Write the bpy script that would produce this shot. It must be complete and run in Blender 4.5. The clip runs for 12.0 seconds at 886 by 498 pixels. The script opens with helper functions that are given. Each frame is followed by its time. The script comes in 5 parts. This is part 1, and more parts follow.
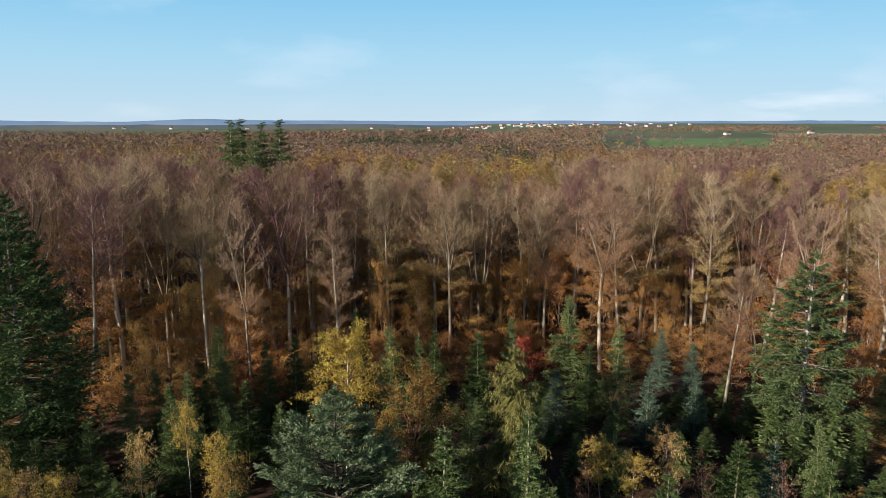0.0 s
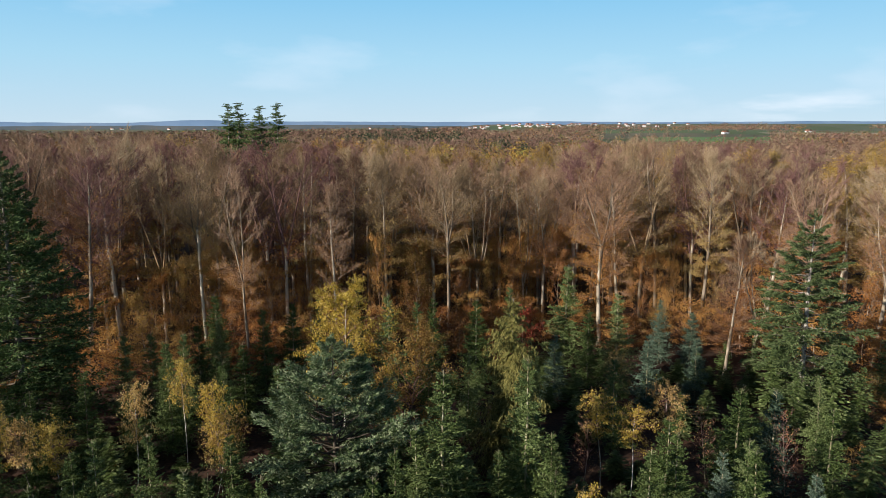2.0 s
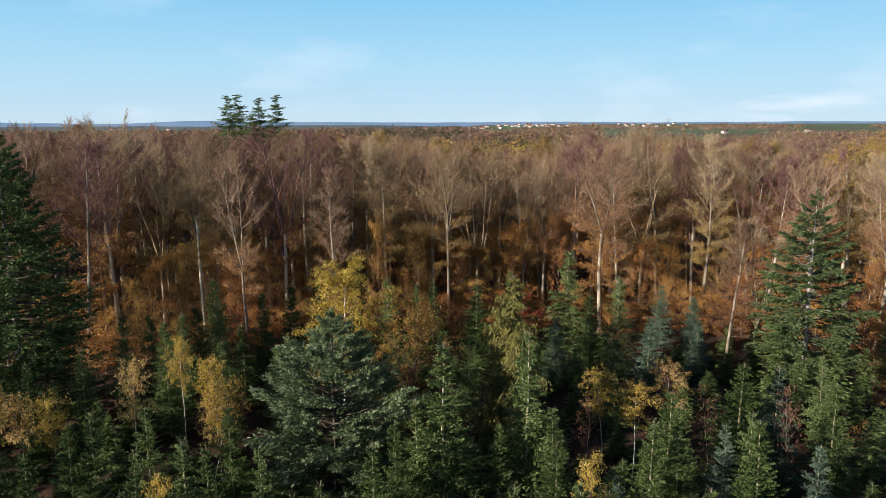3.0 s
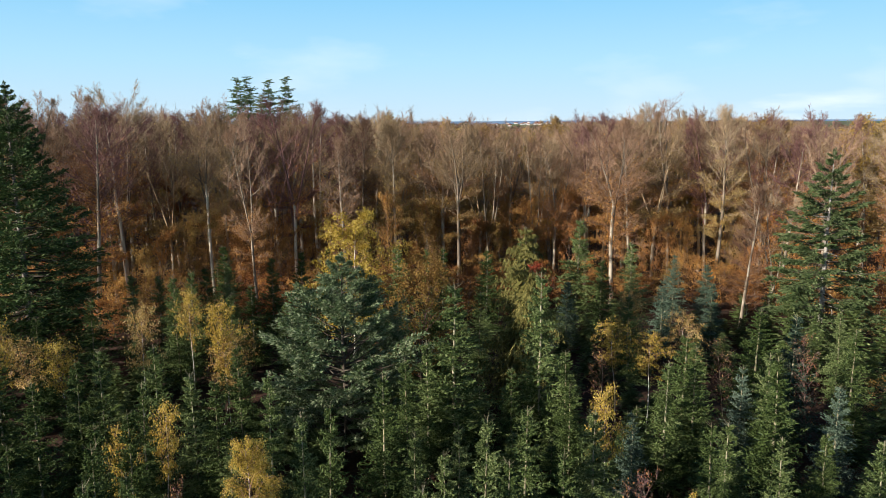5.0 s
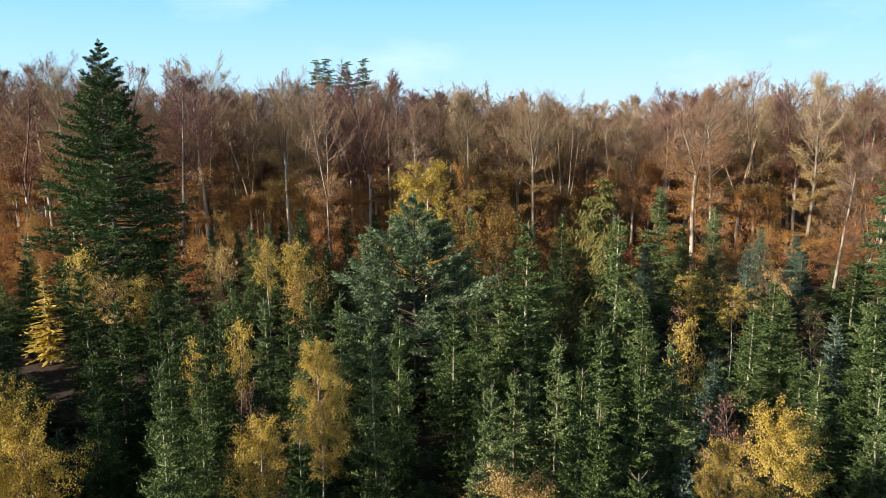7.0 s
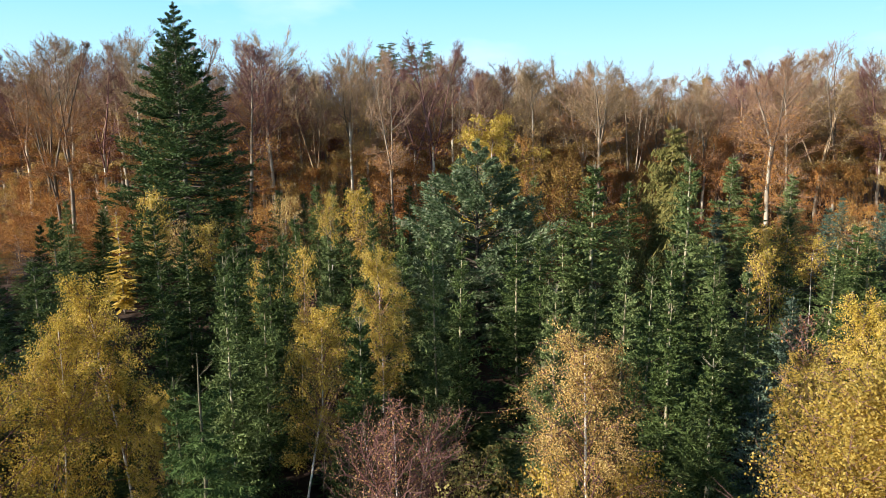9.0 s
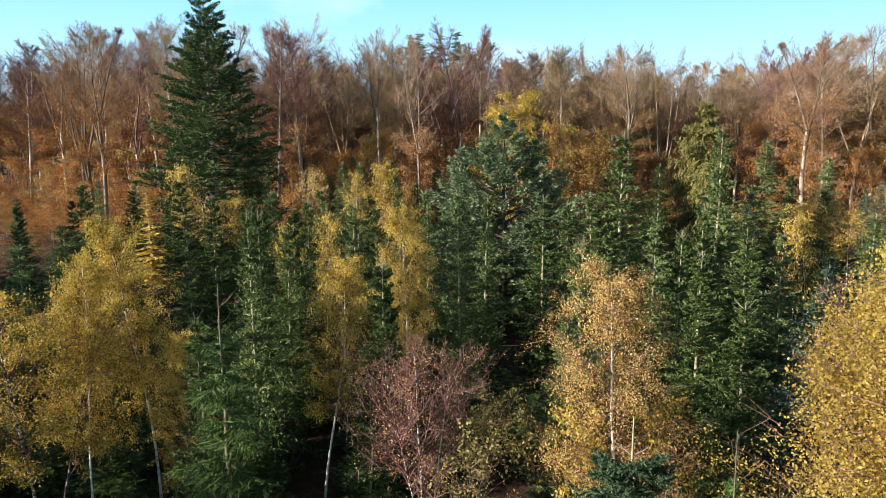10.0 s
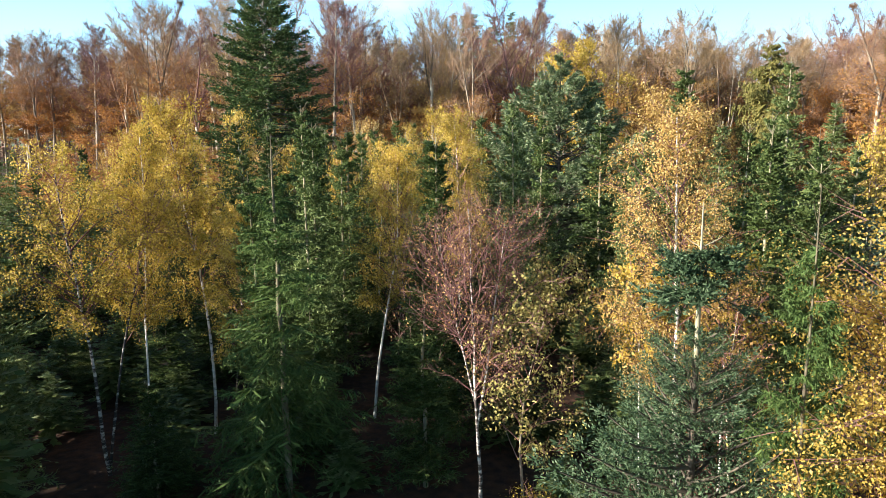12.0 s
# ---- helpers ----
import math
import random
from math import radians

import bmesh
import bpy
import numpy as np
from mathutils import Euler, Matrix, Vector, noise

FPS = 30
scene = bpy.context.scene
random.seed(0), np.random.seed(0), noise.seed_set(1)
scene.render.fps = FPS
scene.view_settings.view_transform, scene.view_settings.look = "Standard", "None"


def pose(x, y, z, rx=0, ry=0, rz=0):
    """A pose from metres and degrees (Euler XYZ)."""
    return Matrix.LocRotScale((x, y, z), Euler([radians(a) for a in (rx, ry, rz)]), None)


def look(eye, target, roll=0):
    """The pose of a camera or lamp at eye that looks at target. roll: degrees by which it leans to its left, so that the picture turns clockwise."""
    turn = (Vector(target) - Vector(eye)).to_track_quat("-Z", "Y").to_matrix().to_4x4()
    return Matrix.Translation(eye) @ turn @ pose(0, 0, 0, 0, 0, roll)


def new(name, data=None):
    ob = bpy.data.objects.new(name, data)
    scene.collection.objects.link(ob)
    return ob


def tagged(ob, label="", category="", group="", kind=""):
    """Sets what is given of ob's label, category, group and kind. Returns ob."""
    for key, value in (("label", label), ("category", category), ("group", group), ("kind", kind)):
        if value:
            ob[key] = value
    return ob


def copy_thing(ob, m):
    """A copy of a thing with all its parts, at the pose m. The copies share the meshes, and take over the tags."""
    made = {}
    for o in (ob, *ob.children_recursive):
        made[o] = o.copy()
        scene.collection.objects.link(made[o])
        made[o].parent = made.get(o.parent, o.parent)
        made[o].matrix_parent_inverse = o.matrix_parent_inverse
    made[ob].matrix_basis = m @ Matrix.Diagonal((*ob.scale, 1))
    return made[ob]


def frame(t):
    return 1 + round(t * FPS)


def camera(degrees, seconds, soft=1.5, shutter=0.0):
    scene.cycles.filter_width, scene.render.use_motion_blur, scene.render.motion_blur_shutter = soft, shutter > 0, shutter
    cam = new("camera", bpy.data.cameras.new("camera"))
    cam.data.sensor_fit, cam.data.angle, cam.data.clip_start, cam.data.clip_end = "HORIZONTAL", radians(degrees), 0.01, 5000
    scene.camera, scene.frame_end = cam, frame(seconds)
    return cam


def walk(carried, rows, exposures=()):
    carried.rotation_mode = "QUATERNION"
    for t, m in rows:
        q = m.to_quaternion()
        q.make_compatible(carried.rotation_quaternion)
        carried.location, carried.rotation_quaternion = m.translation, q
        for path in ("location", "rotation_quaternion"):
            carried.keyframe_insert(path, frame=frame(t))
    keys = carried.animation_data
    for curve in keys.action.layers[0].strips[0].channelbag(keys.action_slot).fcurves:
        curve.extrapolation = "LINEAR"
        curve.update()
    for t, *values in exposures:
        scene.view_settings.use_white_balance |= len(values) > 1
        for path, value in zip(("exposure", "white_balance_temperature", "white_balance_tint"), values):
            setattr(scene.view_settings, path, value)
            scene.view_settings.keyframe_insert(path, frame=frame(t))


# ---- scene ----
cam = camera(63.8, 12.0, soft=0.8)
METRES, EYE, TILT, LEAN, TURN = 28.0, 40.25, -10.1, 0.0, 0.0
ROWS = [
    (0.0, 0.0, 0.0, 0.0, 0.0, 0.0, -0.0),
    (0.5, 0.0012, 0.0062, -0.0406, -0.05, 0.03, 0.0),
    (1.0, 0.0023, 0.0097, -0.0838, -0.08, 0.08, 0.01),
    (1.5, 0.0009, 0.0135, -0.127, -0.11, 0.11, 0.04),
    (2.0, 0.0002, 0.0183, -0.1694, -0.13, 0.14, 0.07),
    (2.5, -0.0017, 0.0265, -0.2126, -0.15, 0.17, 0.11),
    (3.0, -0.0017, 0.036, -0.2526, -0.16, 0.21, 0.14),
    (5.0, -0.0067, 0.0639, -0.4205, 0.6, 0.2, 0.12),
    (5.5, -0.0071, 0.0723, -0.4639, 1.86, 0.16, -0.07),
    (6.0, -0.0047, 0.0768, -0.5078, 3.31, 0.15, -0.28),
    (6.5, -0.0051, 0.0841, -0.5494, 4.84, 0.14, -0.53),
    (7.0, -0.0034, 0.0931, -0.5902, 6.55, 0.12, -0.79),
    (7.5, -0.0068, 0.096, -0.6326, 7.94, 0.06, -1.03),
    (9.5, -0.004, 0.1263, -0.7893, 12.69, 0.02, -1.67),
    (10.0, -0.0018, 0.1357, -0.8258, 13.79, -0.08, -1.83),
    (10.5, -0.0044, 0.1436, -0.8665, 14.83, -0.13, -1.93),
    (11.0, -0.0039, 0.153, -0.906, 15.9, -0.16, -2.08),
    (11.5, -0.004, 0.1541, -0.9459, 16.95, -0.26, -2.24),
    (12.0, -0.0045, 0.1578, -0.9848, 17.99, -0.37, -2.29),
]
walk(cam, [(t, pose(0, 0, EYE, TILT, LEAN, TURN) @ pose(METRES * x, METRES * y, METRES * z, 90 + pitch, roll, yaw)) for t, x, y, z, yaw, pitch, roll in ROWS],
     exposures=[(0.0, 0.5, 6500, 13), (5.0, 0.7, 6500, 13), (7.5, 0.95, 6500, 13), (10.0, 1.15, 6500, 13), (11.0, 1.32, 6500, 13), (12.0, 1.7, 6500, 13)])

# ---- light ----
SUN_AZ, SUN_EL = 236.0, 16.0      # compass degrees from +y clockwise towards the sun, and its height
world = bpy.data.worlds.new("sky")
scene.world = world
world.use_nodes = True
wn, wl = world.node_tree.nodes, world.node_tree.links
wn.clear()
sky = wn.new("ShaderNodeTexSky")
sky.sky_type = 'NISHITA'
sky.sun_disc = False
sky.sun_elevation = radians(SUN_EL)
sky.sun_rotation = radians(SUN_AZ)
sky.altitude = 1500
sky.air_density, sky.dust_density, sky.ozone_density = 0.7, 0.0, 3.0
bg = wn.new("ShaderNodeBackground")
bg.inputs["Strength"].default_value = 0.043
wout = wn.new("ShaderNodeOutputWorld")
haze = wn.new("ShaderNodeMix")        # thin haze, whiter towards the horizon
haze.data_type = 'RGBA'
haze_tint = wn.new("ShaderNodeValToRGB")
haze_tint.color_ramp.elements[0].position, haze_tint.color_ramp.elements[0].color = 0.0, (9.8, 12.9, 14.8, 1)
haze_tint.color_ramp.elements[1].position, haze_tint.color_ramp.elements[1].color = 0.19, (3.6, 9.9, 15.0, 1)
haze_mid = haze_tint.color_ramp.elements.new(0.085)
haze_mid.color = (7.0, 12.3, 15.4, 1)
coord, puff, puff_map, puff_mix = wn.new("ShaderNodeTexCoord"), wn.new("ShaderNodeTexNoise"), wn.new("ShaderNodeMapping"), wn.new("ShaderNodeMix")
puff_ramp = wn.new("ShaderNodeValToRGB")
puff_map.inputs["Scale"].default_value = (2.2, 2.2, 7.0)
puff_map.inputs["Location"].default_value = (0.35, 0.1, 0.2)
puff.inputs["Scale"].default_value, puff.inputs["Detail"].default_value = 1.6, 6
puff_ramp.color_ramp.elements[0].position, puff_ramp.color_ramp.elements[0].color = 0.56, (0, 0, 0, 1)
puff_ramp.color_ramp.elements[1].position, puff_ramp.color_ramp.elements[1].color = 0.78, (0.4, 0.4, 0.4, 1)
puff_mix.data_type = 'RGBA'
puff_mix.inputs["B"].default_value = (14.6, 16.0, 17.6, 1)
wl.new(coord.outputs["Generated"], puff_map.inputs[0])
wl.new(puff_map.outputs[0], puff.inputs["Vector"])
wl.new(puff.outputs["Fac"], puff_ramp.inputs[0])
wl.new(puff_ramp.outputs[0], puff_mix.inputs["Factor"])
axis, fade = wn.new("ShaderNodeSeparateXYZ"), wn.new("ShaderNodeMapRange")     # the haze thins with height
fade.inputs["From Min"].default_value, fade.inputs["From Max"].default_value = 0.2, 0.45
fade.inputs["To Min"].default_value, fade.inputs["To Max"].default_value = 0.9, 0.0
wl.new(coord.outputs["Generated"], axis.inputs[0])
wl.new(axis.outputs["Z"], fade.inputs["Value"])
wl.new(fade.outputs[0], haze.inputs["Factor"])
wl.new(axis.outputs["Z"], haze_tint.inputs[0])
wl.new(haze_tint.outputs[0], haze.inputs["B"])
wl.new(sky.outputs[0], haze.inputs["A"])
wl.new(haze.outputs["Result"], puff_mix.inputs["A"])
bank_map, bank, bank_ramp, low_sky, bank_fac, bank_mix = (wn.new("ShaderNode" + k) for k in ("Mapping", "TexNoise", "ValToRGB", "MapRange", "Math", "Mix"))
bank_map.inputs["Scale"].default_value = (5.0, 5.0, 26.0)     # white cloud heads low over the horizon
bank_map.inputs["Location"].default_value = (1.7, 0.4, 0.0)
bank.inputs["Scale"].default_value, bank.inputs["Detail"].default_value = 1.0, 5
bank_ramp.color_ramp.elements[0].position, bank_ramp.color_ramp.elements[1].position = 0.55, 0.72
low_sky.inputs["From Min"].default_value, low_sky.inputs["From Max"].default_value = 0.02, 0.055
low_sky.inputs["To Min"].default_value, low_sky.inputs["To Max"].default_value = 0.5, 0.0
east, east_fac = wn.new("ShaderNodeMapRange"), wn.new("ShaderNodeMath")      # they stand to the east only
east.inputs["From Min"].default_value, east.inputs["From Max"].default_value = 0.10, 0.22
east.inputs["To Min"].default_value, east.inputs["To Max"].default_value = 0.15, 1.3
east_fac.operation = 'MULTIPLY'
bank_fac.operation = 'MULTIPLY'
bank_mix.data_type = 'RGBA'
bank_mix.inputs["B"].default_value = (16.2, 17.2, 18.3, 1)
wl.new(coord.outputs["Generated"], bank_map.inputs[0])
wl.new(bank_map.outputs[0], bank.inputs["Vector"])
wl.new(bank.outputs["Fac"], bank_ramp.inputs[0])
wl.new(axis.outputs["Z"], low_sky.inputs["Value"])
wl.new(bank_ramp.outputs[0], bank_fac.inputs[0])
wl.new(low_sky.outputs[0], bank_fac.inputs[1])
wl.new(axis.outputs["X"], east.inputs["Value"])
wl.new(bank_fac.outputs[0], east_fac.inputs[0])
wl.new(east.outputs[0], east_fac.inputs[1])
wl.new(east_fac.outputs[0], bank_mix.inputs["Factor"])
wl.new(puff_mix.outputs["Result"], bank_mix.inputs["A"])
wl.new(bank_mix.outputs["Result"], bg.inputs[0])
wl.new(bg.outputs[0], wout.inputs[0])

sun_data = bpy.data.lights.new("sun", 'SUN')
sun_data.energy, sun_data.angle, sun_data.color = 5.0, radians(0.53), (1.0, 0.93, 0.82)
sun = new("sun", sun_data)
sx, sy = math.sin(radians(SUN_AZ)), math.cos(radians(SUN_AZ))
sun.matrix_world = look((0, 0, 80), (-sx * 100, -sy * 100, 80 - 100 * math.tan(radians(SUN_EL))))


# ---- materials ----
def surface(name, build):
    m = bpy.data.materials.new(name)
    m.use_nodes = True
    build(m.node_tree.nodes, m.node_tree.links, m.node_tree.nodes["Principled BSDF"])
    return m


def ramp(n, stops):
    r = n.new("ShaderNodeValToRGB")
    while len(r.color_ramp.elements) < len(stops):
        r.color_ramp.elements.new(0.5)
    for e, (p, c) in zip(r.color_ramp.elements, stops):
        e.position, e.color = p, (*c, 1)
    return r


def mathn(n, l, op, a, b):
    k = n.new("ShaderNodeMath")
    k.operation = op
    for i, v in enumerate((a, b)):
        if isinstance(v, (int, float)):
            k.inputs[i].default_value = v
        else:
            l.new(v, k.inputs[i])
    return k.outputs[0]


def noise_node(n, l, scale, detail=3.0, space="Object"):
    tc = n.new("ShaderNodeTexCoord")
    t = n.new("ShaderNodeTexNoise")
    t.inputs["Scale"].default_value, t.inputs["Detail"].default_value = scale, detail
    l.new(tc.outputs[space], t.inputs["Vector"])
    return t.outputs["Fac"]


def foliage(name, stops, spread=0.5, clump=0.7, glow=0.3, rough=0.6):
    """Leaves or needles: colour from tree to tree, clump to clump and leaf to leaf, partly lit through."""
    def build(n, l, p):
        info, geo = n.new("ShaderNodeObjectInfo"), n.new("ShaderNodeNewGeometry")
        a = mathn(n, l, 'MULTIPLY', info.outputs["Random"], 1 - spread)
        b = mathn(n, l, 'MULTIPLY', geo.outputs["Random Per Island"], spread)
        s = mathn(n, l, 'ADD', a, b)
        k = mathn(n, l, 'MULTIPLY', mathn(n, l, 'SUBTRACT', noise_node(n, l, clump, 2.0), 0.5), 0.7)
        r = ramp(n, stops)
        l.new(mathn(n, l, 'ADD', s, k), r.inputs[0])
        l.new(r.outputs[0], p.inputs["Base Color"])
        p.inputs["Roughness"].default_value = rough
        p.inputs["Specular IOR Level"].default_value = 0.15
        if glow:
            tr, mix = n.new("ShaderNodeBsdfTranslucent"), n.new("ShaderNodeMixShader")
            l.new(r.outputs[0], tr.inputs[0])
            mix.inputs[0].default_value = glow
            l.new(p.outputs[0], mix.inputs[1])
            l.new(tr.outputs[0], mix.inputs[2])
            l.new(mix.outputs[0], n["Material Output"].inputs[0])
    return surface(name, build)


def bark(name, stops, scale=3.0, stretch=4.0, rough=0.85, bump=0.4):
    def build(n, l, p):
        tc, mp, t = n.new("ShaderNodeTexCoord"), n.new("ShaderNodeMapping"), n.new("ShaderNodeTexNoise")
        mp.inputs["Scale"].default_value = (1, 1, stretch)
        t.inputs["Scale"].default_value, t.inputs["Detail"].default_value = scale, 5
        l.new(tc.outputs["Object"], mp.inputs[0])
        l.new(mp.outputs[0], t.inputs["Vector"])
        info = n.new("ShaderNodeObjectInfo")
        f = mathn(n, l, 'ADD', t.outputs["Fac"], mathn(n, l, 'MULTIPLY', mathn(n, l, 'SUBTRACT', info.outputs["Random"], 0.5), 0.5))
        r = ramp(n, stops)
        l.new(f, r.inputs[0])
        l.new(r.outputs[0], p.inputs["Base Color"])
        p.inputs["Roughness"].default_value = rough
        b = n.new("ShaderNodeBump")
        b.inputs["Strength"].default_value = bump
        b.inputs["Distance"].default_value = 0.03
        l.new(t.outputs["Fac"], b.inputs["Height"])
        l.new(b.outputs[0], p.inputs["Normal"])
    return surface(name, build)


FIR = foliage("fir_needles", [(0.1, (0.036, 0.060, 0.016)), (0.5, (0.098, 0.142, 0.042)), (0.9, (0.24, 0.29, 0.12))], 0.5, 0.5, 0.22, 0.55)
BLUE_FIR = foliage("blue_fir_needles", [(0.1, (0.036, 0.064, 0.040)), (0.5, (0.088, 0.135, 0.088)), (0.9, (0.20, 0.26, 0.19))], 0.6, 0.6, 0.08, 0.5)
DARK_FIR = foliage("dark_fir_needles", [(0.1, (0.036, 0.066, 0.022)), (0.5, (0.092, 0.14, 0.046)), (0.9, (0.20, 0.26, 0.10))], 0.6, 0.4, 0.08, 0.55)
BRIGHT_FIR = foliage("bright_spruce_needles", [(0.1, (0.035, 0.066, 0.018)), (0.5, (0.066, 0.115, 0.030)), (0.9, (0.13, 0.19, 0.055))], 0.7, 0.7, 0.2, 0.55)
OLIVE = foliage("olive_needles", [(0.1, (0.10, 0.10, 0.03)), (0.5, (0.21, 0.19, 0.055)), (0.9, (0.34, 0.29, 0.10))], 0.6, 0.6, 0.15, 0.6)
GOLD = foliage("golden_birch_leaves", [(0.05, (0.24, 0.175, 0.03)), (0.35, (0.45, 0.33, 0.055)), (0.7, (0.60, 0.44, 0.085)), (0.95, (0.74, 0.58, 0.20))], 0.75, 0.5, 0.42)
CRIMSON = foliage("crimson_leaves", [(0.05, (0.22, 0.035, 0.025)), (0.5, (0.40, 0.085, 0.045)), (0.95, (0.52, 0.17, 0.07))], 0.6, 0.4, 0.35)
FULL_GOLD = foliage("thick_golden_leaves", [(0.05, (0.36, 0.245, 0.05)), (0.4, (0.48, 0.34, 0.07)), (0.7, (0.56, 0.41, 0.095)), (0.95, (0.66, 0.52, 0.18))], 0.75, 0.5, 0.5)
AMBER = foliage("amber_birch_leaves", [(0.05, (0.24, 0.14, 0.045)), (0.4, (0.46, 0.305, 0.09)), (0.7, (0.64, 0.47, 0.17)), (0.95, (0.80, 0.65, 0.34))], 0.75, 0.5, 0.42)
RUST = foliage("rust_beech_leaves", [(0.05, (0.20, 0.078, 0.030)), (0.4, (0.36, 0.155, 0.045)), (0.7, (0.48, 0.245, 0.068)), (0.95, (0.60, 0.39, 0.12))], 0.45, 0.35, 0.3)
GOLD_BEECH = foliage("yellow_beech_leaves", [(0.05, (0.25, 0.14, 0.035)), (0.4, (0.38, 0.235, 0.05)), (0.7, (0.47, 0.31, 0.065)), (0.95, (0.56, 0.40, 0.12))], 0.5, 0.35, 0.3)
RED_LEAF = foliage("dark_red_leaves", [(0.1, (0.19, 0.075, 0.038)), (0.5, (0.34, 0.18, 0.075)), (0.9, (0.58, 0.40, 0.16))], 0.7, 0.5, 0.42)
OCHRE = foliage("ochre_leaves", [(0.05, (0.20, 0.115, 0.035)), (0.4, (0.33, 0.20, 0.055)), (0.7, (0.43, 0.28, 0.08)), (0.95, (0.55, 0.40, 0.14))], 0.6, 0.4, 0.42)
OLD_FIR = foliage("old_fir_needles", [(0.1, (0.038, 0.068, 0.026)), (0.5, (0.105, 0.155, 0.064)), (0.9, (0.27, 0.315, 0.19))], 0.6, 0.6, 0.08, 0.5)
DENSE_FIR = foliage("dense_fir_needles", [(0.1, (0.026, 0.052, 0.024)), (0.5, (0.062, 0.108, 0.050)), (0.9, (0.15, 0.20, 0.115))], 0.6, 0.7, 0.15, 0.5)
LIGHT_FIR = foliage("light_fir_needles", [(0.1, (0.042, 0.068, 0.024)), (0.5, (0.088, 0.125, 0.046)), (0.9, (0.18, 0.225, 0.10))], 0.7, 0.5, 0.15, 0.55)
TWIG = foliage("bare_twigs", [(0.1, (0.155, 0.090, 0.058)), (0.5, (0.29, 0.18, 0.118)), (0.9, (0.44, 0.30, 0.20))], 0.4, 0.15, 0.0, 0.8)
PALE_TWIG = foliage("pale_twigs", [(0.1, (0.19, 0.13, 0.075)), (0.5, (0.33, 0.235, 0.14)), (0.9, (0.47, 0.365, 0.235))], 0.4, 0.15, 0.0, 0.8)
RED_TWIG = foliage("purple_twigs", [(0.1, (0.115, 0.055, 0.050)), (0.5, (0.20, 0.105, 0.092)), (0.9, (0.30, 0.18, 0.155))], 0.6, 0.3, 0.0, 0.7)
BEECH_BARK = bark("beech_bark", [(0.3, (0.15, 0.115, 0.08)), (0.5, (0.31, 0.255, 0.185)), (0.72, (0.54, 0.47, 0.36))], 1.2, 0.4)
LIMB_BARK = bark("beech_limb_bark", [(0.3, (0.10, 0.075, 0.052)), (0.5, (0.19, 0.145, 0.10)), (0.72, (0.33, 0.265, 0.19))], 1.2, 0.4)
BIRCH_BARK = bark("birch_bark", [(0.34, (0.05, 0.04, 0.035)), (0.44, (0.50, 0.46, 0.40)), (0.75, (0.78, 0.74, 0.67))], 3.0, 3.0)
FIR_BARK = bark("fir_bark", [(0.3, (0.10, 0.085, 0.07)), (0.5, (0.24, 0.21, 0.18)), (0.75, (0.42, 0.39, 0.34))], 3.0, 2.0)
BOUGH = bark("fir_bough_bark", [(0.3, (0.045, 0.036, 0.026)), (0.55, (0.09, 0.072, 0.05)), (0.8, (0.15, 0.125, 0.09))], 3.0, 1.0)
SPRUCE_BARK = bark("young_spruce_bark", [(0.3, (0.075, 0.062, 0.035)), (0.6, (0.14, 0.12, 0.07)), (0.8, (0.21, 0.185, 0.115))], 4.0, 1.0)
SHOOT = bark("young_shoot_bark", [(0.3, (0.15, 0.13, 0.075)), (0.6, (0.27, 0.24, 0.15)), (0.8, (0.36, 0.33, 0.22))], 4.0, 1.0)


def wood_tint(n, l, p):
    """Far crowns: the colour of each tree, with leaf-to-leaf spread."""
    at = n.new("ShaderNodeAttribute")
    at.attribute_name = "tint"
    geo, hs = n.new("ShaderNodeNewGeometry"), n.new("ShaderNodeHueSaturation")
    l.new(at.outputs["Color"], hs.inputs["Color"])
    l.new(mathn(n, l, 'ADD', mathn(n, l, 'MULTIPLY', geo.outputs["Random Per Island"], 0.3), 0.8), hs.inputs["Value"])
    l.new(hs.outputs[0], p.inputs["Base Color"])
    p.inputs["Roughness"].default_value = 0.8
    p.inputs["Specular IOR Level"].default_value = 0.2


FAR_LEAF = surface("far_wood_leaves", wood_tint)


